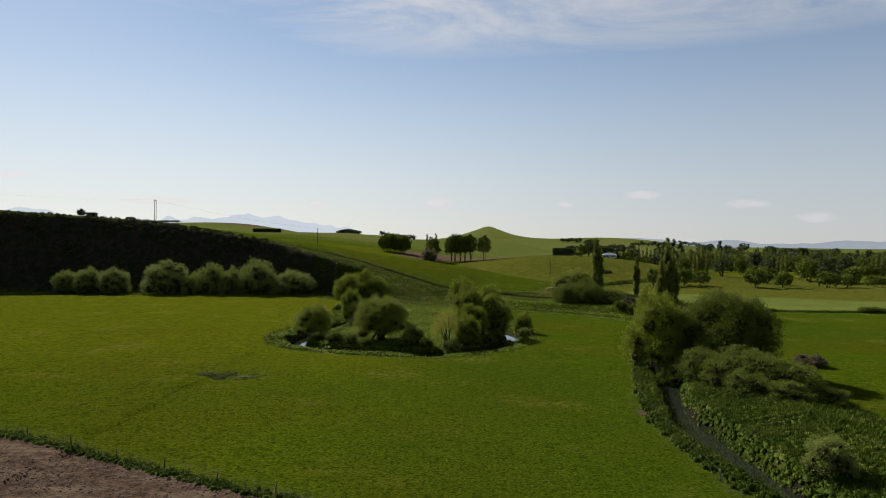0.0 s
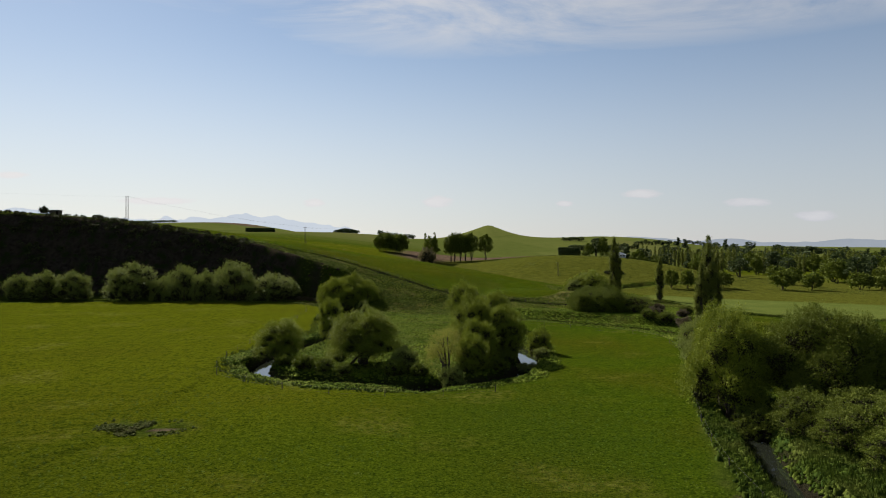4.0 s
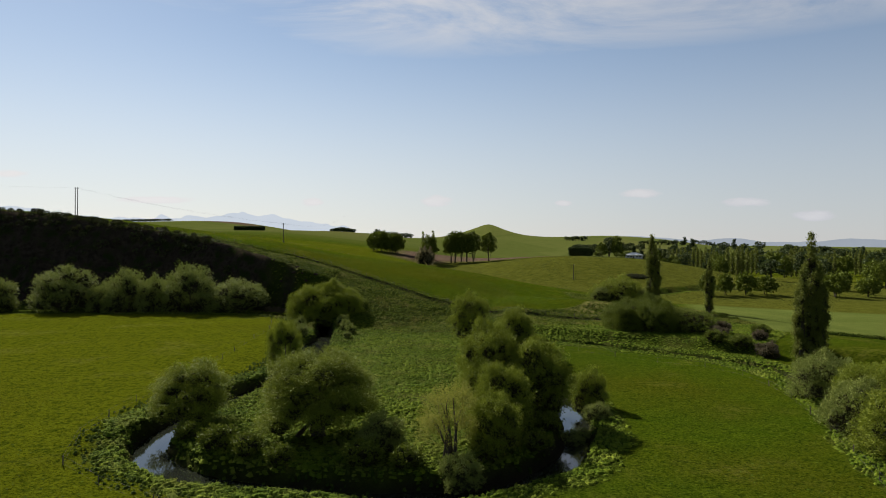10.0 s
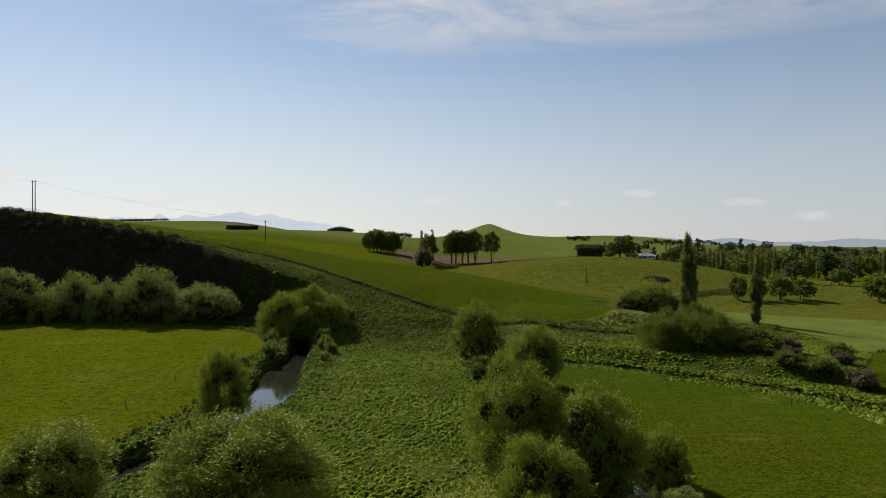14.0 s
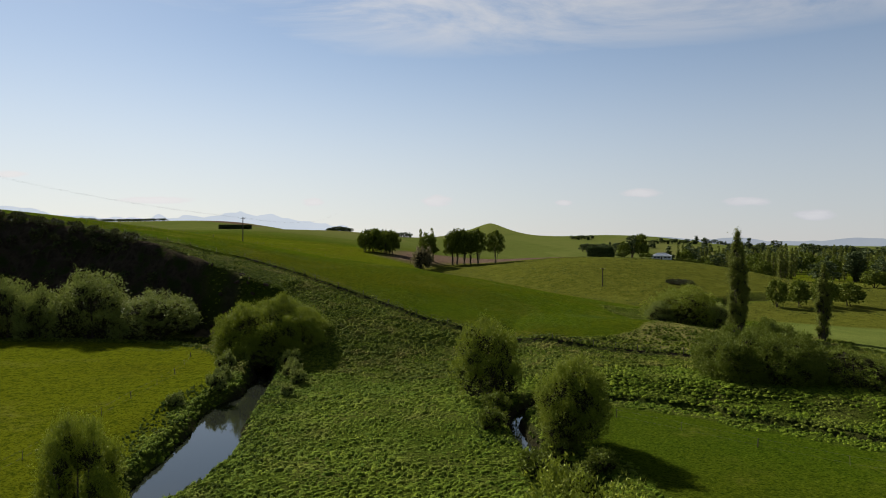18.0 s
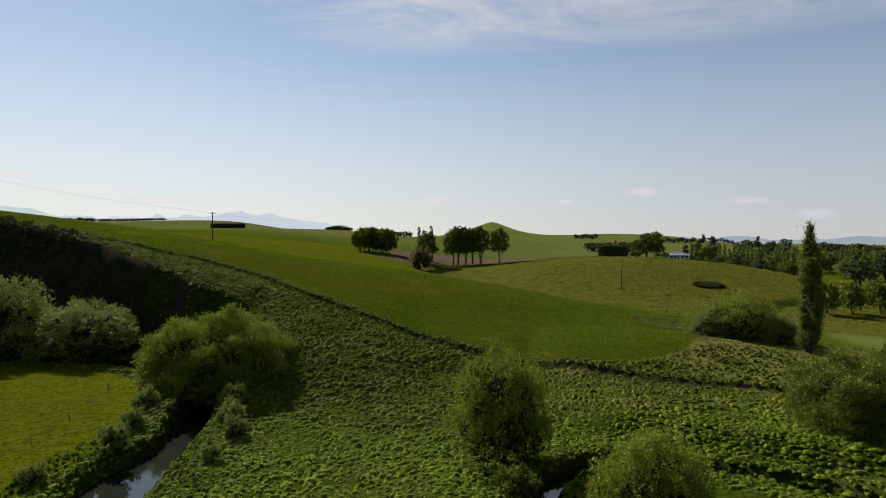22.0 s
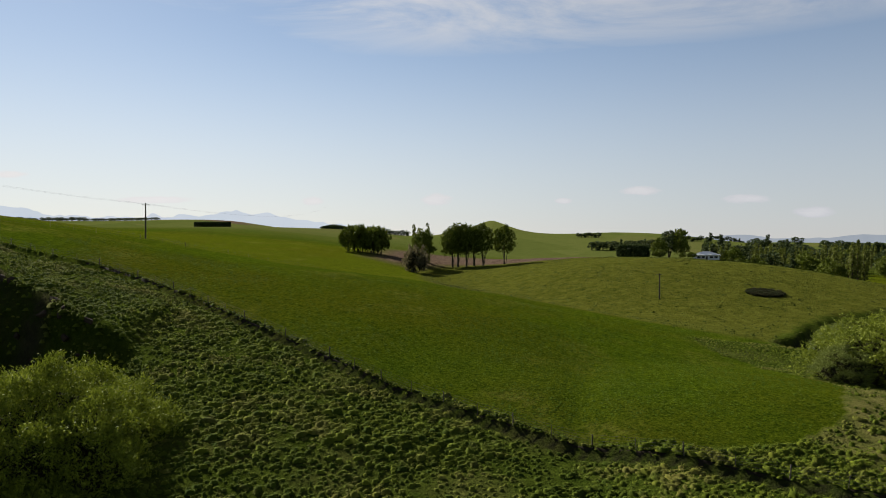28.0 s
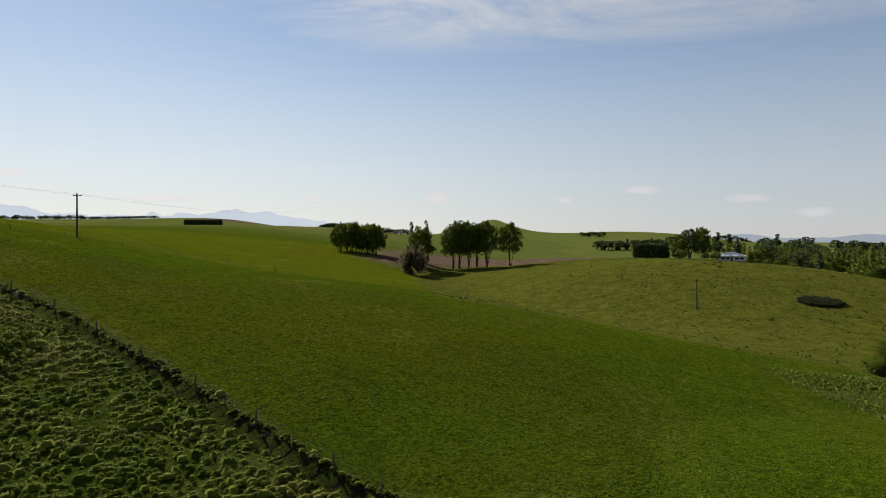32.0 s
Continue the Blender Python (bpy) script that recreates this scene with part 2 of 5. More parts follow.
def slope_of(x, y):
    e = 1.5
    return np.hypot(land(x + e, y) - land(x - e, y), land(x, y + e) - land(x, y - e)) / (2 * e)


# ---- materials ----
class Nodes:
    """A small builder for node materials."""

    def __init__(self, name):
        self.mat = bpy.data.materials.new(name)
        self.mat.use_nodes = True
        self.n, self.l = self.mat.node_tree.nodes, self.mat.node_tree.links
        self.n.clear()
        self.out = self.n.new("ShaderNodeOutputMaterial")

    def put(self, socket, v):
        if isinstance(v, (int, float)):
            socket.default_value = v
        elif isinstance(v, tuple):
            socket.default_value = v if len(v) != 3 or socket.type == "VECTOR" else (*v, 1)
        else:
            self.l.new(v, socket)

    def noise(self, scale, detail=4, rough=0.55, vector=None, warp=0.0):
        n = self.n.new("ShaderNodeTexNoise")
        self.put(n.inputs["Vector"], vector or self.where())
        n.inputs["Scale"].default_value, n.inputs["Detail"].default_value = scale, detail
        n.inputs["Roughness"].default_value, n.inputs["Distortion"].default_value = rough, warp
        return n.outputs[0]

    def where(self):
        return self.n.new("ShaderNodeNewGeometry").outputs["Position"]

    def stretch(self, scale, turn=0.0):
        n = self.n.new("ShaderNodeMapping")
        n.inputs["Scale"].default_value = scale
        n.inputs["Rotation"].default_value = (0, 0, turn)
        self.put(n.inputs[0], self.where())
        return n.outputs[0]

    def attr(self, name):
        n = self.n.new("ShaderNodeAttribute")
        n.attribute_name = name
        return n.outputs["Fac"]

    def random(self):
        return self.n.new("ShaderNodeObjectInfo").outputs["Random"]

    def island(self):
        return self.n.new("ShaderNodeNewGeometry").outputs["Random Per Island"]

    def span(self, v, lo, hi, a=0.0, b=1.0):
        n = self.n.new("ShaderNodeMapRange")
        self.put(n.inputs[0], v)
        for i, k in enumerate((lo, hi, a, b)):
            n.inputs[i + 1].default_value = k
        return n.outputs[0]

    def math(self, op, a, b=0.0):
        n = self.n.new("ShaderNodeMath")
        n.operation = op
        self.put(n.inputs[0], a), self.put(n.inputs[1], b)
        return n.outputs[0]

    def mix(self, k, a, b):
        n = self.n.new("ShaderNodeMix")
        n.data_type = "RGBA"
        self.put(n.inputs["Factor"], k), self.put(n.inputs[6], a), self.put(n.inputs[7], b)
        return n.outputs[2]

    def bump(self, height, strength=0.5, distance=0.1):
        n = self.n.new("ShaderNodeBump")
        n.inputs["Strength"].default_value, n.inputs["Distance"].default_value = strength, distance
        self.put(n.inputs["Height"], height)
        return n.outputs[0]

    def done(self, colour, rough=0.8, normal=None, metal=0.0, spec=0.3, leaf=0.0, leaf_colour=None, fuzz=0.0):
        p = self.n.new("ShaderNodeBsdfPrincipled")
        self.put(p.inputs["Base Color"], colour), self.put(p.inputs["Roughness"], rough), self.put(p.inputs["Metallic"], metal)
        self.put(p.inputs["Specular IOR Level"], spec)
        if fuzz:
            p.inputs["Sheen Weight"].default_value, p.inputs["Sheen Roughness"].default_value = fuzz, 0.45
            self.put(p.inputs["Sheen Tint"], colour)
        if normal is not None:
            self.put(p.inputs["Normal"], normal)
        result = p.outputs[0]
        if leaf:
            t, m = self.n.new("ShaderNodeBsdfTranslucent"), self.n.new("ShaderNodeMixShader")
            self.put(t.inputs[0], leaf_colour or colour)
            m.inputs[0].default_value = leaf
            self.l.new(p.outputs[0], m.inputs[1]), self.l.new(t.outputs[0], m.inputs[2])
            result = m.outputs[0]
        self.l.new(result, self.out.inputs[0])
        return self.mat


def ground_material():
    m = Nodes("ground_cover")
    fine, mid, big = m.noise(3.2, 5, 0.7), m.noise(0.35, 5, 0.6), m.noise(0.03, 4, 0.5)
    mow = m.noise(1.0, 3, 0.5, m.stretch((0.05, 0.9, 0.2), radians(12)))
    lush = m.mix(m.span(mid, 0.3, 0.7), (0.0221, 0.0386, 0.0020), (0.0409, 0.0607, 0.0028))
    lush = m.mix(m.span(big, 0.42, 0.62, 0, 0.9), lush, (0.0381, 0.0405, 0.0029))
    lush = m.mix(m.span(m.noise(0.013, 3, 0.5), 0.42, 0.62, 0, 0.6), lush, (0.0232, 0.0405, 0.0034))
    lush = m.mix(m.math("MULTIPLY", m.attr("hay"), m.span(mid, 0.2, 0.8, 0.75, 1.0)), lush, (0.0629, 0.0696, 0.0034))
    lush = m.mix(m.span(mow, 0.5, 0.8, 0, 0.3), lush, (0.0166, 0.0267, 0.0017))
    pale = m.math("MULTIPLY", m.span(m.noise(0.06, 3, 0.5), 0.56, 0.70), m.span(m.noise(0.8, 4, 0.7), 0.42, 0.62))
    lush = m.mix(m.span(m.noise(0.022, 4, 0.6), 0.52, 0.68, 0, 0.4), lush, (0.0460, 0.0442, 0.0037))
    lush = m.mix(m.math("MULTIPLY", pale, 0.75), lush, (0.1035, 0.0995, 0.0194))
    lush = m.mix(m.span(m.noise(1.1, 3, 0.6), 0.50, 0.62, 0, 0.6), lush, (0.0124, 0.0219, 0.0017))
    lush = m.mix(m.span(fine, 0.50, 0.62, 0, 0.75), lush, (0.0091, 0.0166, 0.0013))
    lush = m.mix(m.span(fine, 0.48, 0.36, 0, 0.6), lush, (0.0563, 0.0712, 0.0064))
    # rough ground, darkened so that the gaps between tussocks look shaded
    wild_shaded = m.mix(m.span(m.noise(0.6, 6, 0.7), 0.3, 0.7), (0.0200, 0.0340, 0.0035), (0.0520, 0.0680, 0.0090))
    wild_shaded = m.mix(m.span(m.noise(0.09, 4, 0.6), 0.5, 0.75, 0, 0.6), wild_shaded, (0.0950, 0.0874, 0.0274))
    wild_shaded = m.mix(m.span(fine, 0.45, 0.75, 0, 0.6), wild_shaded, (0.0137, 0.0228, 0.0038))
    wild_shaded = m.mix(m.math("MULTIPLY", m.attr("straw"), m.span(m.noise(0.35, 5, 0.65), 0.3, 0.6)), wild_shaded, (0.1150, 0.1080, 0.0330))
    heath = m.mix(m.span(m.noise(0.25, 5, 0.65), 0.35, 0.65), (0.0380, 0.0430, 0.0060), (0.0620, 0.0640, 0.0105))
    heath = m.mix(m.span(m.noise(0.9, 4, 0.7), 0.52, 0.66, 0, 0.8), heath, (0.0137, 0.0198, 0.0046))
    earth = m.mix(m.span(m.noise(0.9, 7, 0.75), 0.35, 0.65), (0.0190, 0.0120, 0.0090), (0.0900, 0.0620, 0.0440))
    earth = m.mix(m.span(m.noise(0.22, 3, 0.5, m.stretch((0.6, 2.2, 1), radians(-25))), 0.5, 0.7, 0, 0.6), earth, (0.1350, 0.1020, 0.0720))
    sown = m.mix(m.span(m.noise(0.05, 4, 0.6), 0.35, 0.65), (0.0560, 0.0720, 0.0150), (0.0760, 0.0920, 0.0210))
    sown = m.mix(m.span(fine, 0.4, 0.8, 0, 0.3), sown, (0.0258, 0.0380, 0.0091))
    bare = m.mix(m.span(m.noise(0.5, 6, 0.7), 0.35, 0.7), (0.0180, 0.0145, 0.0105), (0.0520, 0.0420, 0.0300))
    bare = m.mix(m.span(m.noise(0.25, 5, 0.6), 0.5, 0.62), bare, (0.0180, 0.0250, 0.0070))
    c = m.mix(m.attr("crop"), lush, sown)
    cells = m.n.new("ShaderNodeTexVoronoi")
    cells.inputs["Scale"].default_value = 0.0065
    m.put(cells.inputs["Vector"], m.stretch((1.0, 0.55, 0.0), radians(20)))
    plot = m.n.new("ShaderNodeSeparateColor")
    m.l.new(cells.outputs["Color"], plot.inputs[0])
    far = m.mix(plot.outputs[0], (0.047, 0.058, 0.013), (0.062, 0.070, 0.018))
    far = m.mix(m.span(plot.outputs[1], 0.80, 0.86), far, (0.062, 0.064, 0.020))
    far = m.mix(m.span(m.noise(0.05, 4, 0.6), 0.5, 0.75, 0, 0.5), far, (0.030, 0.046, 0.008))
    c = m.mix(m.attr("far"), c, far)
    c = m.mix(m.attr("heath"), c, heath)
    c = m.mix(m.attr("rough"), c, wild_shaded)
    c = m.mix(m.attr("soil"), c, earth)
    c = m.mix(m.attr("face"), c, bare)
    # mud along the stream; under the fence soil with shade painted in
    c = m.mix(m.attr("mud_shade"), c, (0.018, 0.016, 0.010))
    h = m.math("ADD", m.math("MULTIPLY", m.noise(1.3, 6, 0.75), m.span(m.attr("rough"), 0, 1, 0.35, 1.0)), m.math("MULTIPLY", fine, 0.35))
    return m.done(c, 0.9, m.bump(h, 1.0, 0.8), spec=0.0, fuzz=0.45)


def blade_material(name, low, high, dry, leaf=0.35):
    m = Nodes(name)
    c = m.mix(m.island(), low, high)
    c = m.mix(m.span(m.noise(0.05, 4, 0.6), 0.42, 0.60, 0, 0.55), c, low)
    c = m.mix(m.span(m.noise(0.14, 5, 0.7), 0.50, 0.74, 0, 0.70), c, dry)
    return m.done(c, 0.9, spec=0.03, leaf=leaf, fuzz=0.3)


def leaf_material(name, dark, light, tint, leaf=0.45):
    m = Nodes(name)
    c = m.mix(m.island(), dark, light)
    c = m.mix(m.span(m.random(), 0, 1, 0, 0.6), c, tint)
    return m.done(c, 0.7, spec=0.08, leaf=leaf)


def bark_material(name, a, b):
    m = Nodes(name)
    c = m.mix(m.noise(1.5, 6, 0.7, m.stretch((5, 5, 0.8))), a, b)
    return m.done(c, 0.9, m.bump(m.noise(6, 4, 0.6, m.stretch((4, 4, 0.6))), 0.6, 0.05), spec=0.02)


GROUND = ground_material()
TUSSOCK = blade_material("tussock_blades", (0.032, 0.052, 0.005), (0.132, 0.157, 0.015), (0.215, 0.180, 0.052), 0.24)
MEADOW = blade_material("meadow_blades", (0.050, 0.086, 0.006), (0.154, 0.198, 0.016), (0.178, 0.180, 0.037), 0.28)
TURF = blade_material("turf_blades", (0.026, 0.048, 0.003), (0.064, 0.094, 0.006), (0.095, 0.11, 0.014), 0.2)
RUSH = blade_material("rush_blades", (0.024, 0.036, 0.004), (0.074, 0.088, 0.012), (0.06, 0.055, 0.015), 0.15)
CLOD = blade_material("ploughed_clods", (0.030, 0.020, 0.015), (0.110, 0.078, 0.056), (0.14, 0.105, 0.075), 0.0)
WEED = blade_material("bank_weeds", (0.020, 0.038, 0.005), (0.066, 0.092, 0.010), (0.120, 0.135, 0.028), 0.25)
WILLOW = leaf_material("willow_leaves", (0.084, 0.108, 0.010), (0.225, 0.262, 0.026), (0.155, 0.185, 0.020), 0.20)
SILVER = leaf_material("silver_willow_leaves", (0.090, 0.112, 0.022), (0.240, 0.275, 0.064), (0.160, 0.190, 0.040), 0.20)
PALEWILLOW = leaf_material("young_willow_leaves", (0.120, 0.132, 0.018), (0.240, 0.244, 0.040), (0.200, 0.196, 0.036), 0.40)
POPLAR = leaf_material("poplar_leaves", (0.075, 0.092, 0.015), (0.165, 0.184, 0.034), (0.115, 0.128, 0.025), 0.28)
BROAD = leaf_material("broadleaf_leaves", (0.055, 0.076, 0.008), (0.140, 0.172, 0.019), (0.100, 0.120, 0.015), 0.18)
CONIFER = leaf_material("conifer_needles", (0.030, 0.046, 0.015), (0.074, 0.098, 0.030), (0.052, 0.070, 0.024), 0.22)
SCRUB = leaf_material("gorse_leaves", (0.020, 0.029, 0.009), (0.060, 0.074, 0.020), (0.060, 0.050, 0.024), 0.1)
REDDISH = leaf_material("bare_twigs", (0.060, 0.046, 0.028), (0.130, 0.100, 0.062), (0.100, 0.085, 0.048), 0.25)
TAN = leaf_material("budding_twigs", (0.080, 0.070, 0.034), (0.170, 0.145, 0.072), (0.130, 0.110, 0.055), 0.3)
BARK = bark_material("grey_bark", (0.035, 0.029, 0.022), (0.095, 0.08, 0.062))
# darker than the bark: twigs coloured for the shade inside the crowns
CROWN_SHADE = bark_material("crown_shade_twigs", (0.020, 0.019, 0.010), (0.050, 0.048, 0.024))
TIMBER = bark_material("weathered_timber", (0.045, 0.038, 0.03), (0.12, 0.105, 0.085))
SOIL = bark_material("dark_soil", (0.009, 0.008, 0.005), (0.028, 0.023, 0.014))
ROCK = bark_material("crumbling_clay", (0.014, 0.011, 0.008), (0.060, 0.044, 0.031))


def plain(name, colour, rough=0.6, metal=0.0, grain=3.0):
    m = Nodes(name)
    k = m.noise(grain, 5, 0.6)
    dark = tuple(v * 0.75 for v in colour)
    return m.done(m.mix(m.span(k, 0.3, 0.7), dark, colour), rough, metal=metal)


WIRE = plain("dull_wire", (0.045, 0.043, 0.04), 0.8)
WHITE = plain("white_paint", (0.78, 0.78, 0.75), 0.6)
ROOFING = plain("pale_roofing", (0.62, 0.63, 0.64), 0.5)
GLASS = plain("dark_window", (0.03, 0.035, 0.04), 0.1)
PORCELAIN = plain("insulator", (0.3, 0.28, 0.25), 0.3)


def water_material():
    m = Nodes("stream_water")
    n = m.bump(m.noise(1.4, 4, 0.6, m.stretch((1, 1, 1))), 0.05, 0.05)
    return m.done((0.012, 0.014, 0.010), 0.04, n, spec=0.6)


# a flat glow with the haze of distance put into its colour
def haze_glow_material(name, low, high):
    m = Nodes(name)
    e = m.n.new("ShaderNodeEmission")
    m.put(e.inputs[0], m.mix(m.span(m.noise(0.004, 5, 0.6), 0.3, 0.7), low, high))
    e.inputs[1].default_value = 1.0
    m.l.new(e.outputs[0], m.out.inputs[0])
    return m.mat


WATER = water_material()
MOUNTAIN_HAZE = haze_glow_material("blue_haze_glow", (0.268, 0.298, 0.336), (0.288, 0.314, 0.348))
HILL_HAZE = haze_glow_material("grey_haze_glow", (0.150, 0.170, 0.198), (0.172, 0.190, 0.214))


# ---- mesh helpers ----
def mesh_of(name, verts, faces, mat):
    me = bpy.data.meshes.new(name)
    verts, faces = np.asarray(verts, np.float32), np.asarray(faces, np.int32)
    k = faces.shape[1]
    me.vertices.add(len(verts)), me.loops.add(faces.size), me.polygons.add(len(faces))
    me.vertices.foreach_set("co", verts.ravel())
    me.loops.foreach_set("vertex_index", faces.ravel())
    me.polygons.foreach_set("loop_start", np.arange(0, faces.size, k, dtype=np.int32))
    me.update(calc_edges=True)
    me.materials.append(mat)
    return me


def shade(me, on_=True):
    me.polygons.foreach_set("use_smooth", np.full(len(me.polygons), on_))
    return me


def part(name, me, parent=None, label=""):
    ob = new(name, me)
    ob.parent = parent
    if label:
        tagged(ob, label)
    return ob


def bm_mesh(name, bm, mat):
    me = bpy.data.meshes.new(name)
    bm.to_mesh(me)
    bm.free()
    me.materials.append(mat)
    return me


def box(name, size, at, mat, bevel=0.02, turn=0.0):
    bm = bmesh.new()
    bmesh.ops.create_cube(bm, size=1, matrix=Matrix.Translation(at) @ Matrix.Rotation(turn, 4, "Z") @ Matrix.Diagonal((*size, 1)))
    if bevel:
        bmesh.ops.bevel(bm, geom=bm.edges[:], offset=bevel, segments=1, affect="EDGES")
    return bm_mesh(name, bm, mat)


def tube(points, radii, sides=7):
    """Vertices and quads of a tapered tube along a line."""
    p = np.array(points, float)
    r = np.array(radii, float)
    d = np.gradient(p, axis=0)
    d /= np.linalg.norm(d, axis=1)[:, None] + 1e-9
    ref = np.where(np.abs(d[:, 2:3]) > 0.9, np.array([[1.0, 0, 0]]), np.array([[0, 0, 1.0]]))
    a = np.cross(d, ref)
    a /= np.linalg.norm(a, axis=1)[:, None] + 1e-9
    b = np.cross(d, a)
    ang = np.arange(sides) / sides * 2 * np.pi
    v = p[:, None] + r[:, None, None] * (np.cos(ang)[None, :, None] * a[:, None] + np.sin(ang)[None, :, None] * b[:, None])
    f = []
    for i in range(len(p) - 1):
        for k in range(sides):
            f.append((i * sides + k, i * sides + (k + 1) % sides, (i + 1) * sides + (k + 1) % sides, (i + 1) * sides + k))
    return v.reshape(-1, 3), np.array(f)


def join(pieces):
    vs, fs, n = [], [], 0
    for v, f in pieces:
        vs.append(v), fs.append(f + n)
        n += len(v)
    return np.vstack(vs), np.vstack(fs)


# ---- ground ----
def spread(lo, hi, step, low_end, high_end, growth=1.07):
    mid = list(np.arange(lo, hi + step, step))
    s, v, right = step, mid[-1], []
    while v < high_end:
        s *= growth
        v += s
        right.append(v)
    s, v, left = step, mid[0], []
    while v > low_end:
        s *= growth
        v -= s
        left.append(v)
    return np.array(left[::-1] + mid + right)


gx = spread(-105, 92, 0.9, -4800, 4800)
gy = spread(40, 335, 0.9, -900, 4900)
GX, GY = np.meshgrid(gx, gy)
flat_x, flat_y = GX.ravel(), GY.ravel()
flat_z = hgt(flat_x, flat_y)
z_rough, z_soil, z_crop, z_face = zones(flat_x, flat_y)
z_mud_shade = smooth(1.6, 0.6, water_away(flat_x, flat_y) - half_width(flat_x, flat_y))
# dark band below the fence: soil, and the shade of the cut painted in
z_mud_shade = np.maximum(z_mud_shade, 0.9 * np.exp(-((flat_y - np.interp(flat_x, FENCE[:, 0], FENCE[:, 1]) + 0.75) / 0.6) ** 2) * smooth(-60, -35, flat_x) * smooth(62, 50, flat_x))
flat_z = flat_z + z_rough * 0.30 * (field(flat_x, flat_y, 2.3, 31) - 0.5) + z_face * 1.6 * (field(flat_x, flat_y, 4, 32) - 0.5)
ni, nj = len(gx), len(gy)
idx = np.arange(ni * nj).reshape(nj, ni)
quads = np.stack([idx[:-1, :-1], idx[:-1, 1:], idx[1:, 1:], idx[1:, :-1]], -1).reshape(-1, 4)
ground_mesh = shade(mesh_of("ground", np.stack([flat_x, flat_y, flat_z], 1), quads, GROUND))
for key, values in (("rough", z_rough), ("soil", z_soil), ("crop", z_crop), ("face", z_face), ("heath", hill_pasture(flat_x, flat_y)), ("mud_shade", z_mud_shade), ("far", smooth(650, 1000, flat_y)),
                    ("straw", smooth(1.15, 0.7, np.hypot((flat_x - 60) / 26, (flat_y - 282) / 24))),
                    ("hay", smooth(5, -30, flat_x + 20 * (field(flat_x, flat_y, 30, 77) - 0.5)) * smooth(292, 284, flat_y) * (0.35 + 0.65 * smooth(95, 150, flat_y)) + 0.10 * smooth(280, 300, flat_y) * smooth(400, 370, flat_y) * smooth(-120, -60, flat_x) + 0.7 * smooth(375, 410, flat_y) * smooth(700, 650, flat_y))):
    ground_mesh.attributes.new(key, "FLOAT", "POINT").data.foreach_set("value", np.asarray(values, np.float32))
tagged(new("ground", ground_mesh), "green pasture, rough slopes and a dark eroded face", "ground", kind="structure")

# ---- stream ----
def ribbon(name, label, line, level):
    """A flat sheet of water along a line; its edges lie inside the banks."""
    d = np.gradient(line, axis=0)
    d /= np.linalg.norm(d, axis=1)[:, None]
    side = np.stack([-d[:, 1], d[:, 0]], 1) * 4.2
    n = len(line)
    v = np.concatenate([np.c_[line + side, np.full(n, level)], np.c_[line - side, np.full(n, level)]])
    return tagged(new(name, mesh_of(name, v, [(i, i + n, i + 1 + n, i + 1) for i in range(n - 1)], WATER)), label, "water", kind="structure")


ribbon("water", "still dark stream water winding between grassy banks", STREAM, -1.75)
ribbon("water_brook", "narrow brook in the hollow behind the spur", BROOK, -0.75)


# ---- grass that nobody could count ----
rng = np.random.default_rng(7)


def tuft_shape(kind, seed):
    """A grassy mound one unit across, with blades standing out of it: vertices and triangles."""
    g = np.random.default_rng(seed)
    v, f = [(0.10 * g.normal(), 0.10 * g.normal(), 0.46)], []
    sides, blades, tall = {"tussock": (5, 13, 0.55), "turf": (4, 4, 0.5), "weed": (5, 11, 0.75)}[kind]
    for r, z in ((0.28, 0.38), (0.50, -0.12)):
        for k in range(sides):
            a = 2 * np.pi * (k + g.uniform(-0.25, 0.25)) / sides
            s = r * g.uniform(0.75, 1.25)
            v.append((np.cos(a) * s, np.sin(a) * s, z * g.uniform(0.8, 1.2)))
    for k in range(sides):
        n = (k + 1) % sides
        f += [(0, 1 + k, 1 + n), (1 + k, 1 + sides + k, 1 + sides + n), (1 + k, 1 + sides + n, 1 + n)]
    for k in range(blades):
        a = g.uniform(0, 2 * np.pi)
        if kind == "tussock":
            r, out, rise, wide = g.uniform(0.02, 0.30), g.uniform(0.20, 0.52), g.uniform(-0.02, 0.42), g.uniform(0.030, 0.065)
            root = np.array([np.cos(a) * r, np.sin(a) * r, 0.44 - 0.5 * r * r])
            tip = root + np.array([np.cos(a) * out, np.sin(a) * out, rise])
        else:
            r = g.uniform(0.1, 0.4)
            root = np.array([np.cos(a) * r, np.sin(a) * r, 0.25])
            tip = root + np.array([np.cos(a) * g.uniform(0.05, 0.3), np.sin(a) * g.uniform(0.05, 0.3), g.uniform(0.5, 1.0) * tall])
            wide = g.uniform(0.04, 0.07)
        s = np.array([-np.sin(a), np.cos(a), 0]) * wide
        f.append((len(v), len(v) + 1, len(v) + 2))
        v += [tuple(root - s), tuple(root + s), tuple(tip)]
    return np.array(v), np.array(f)


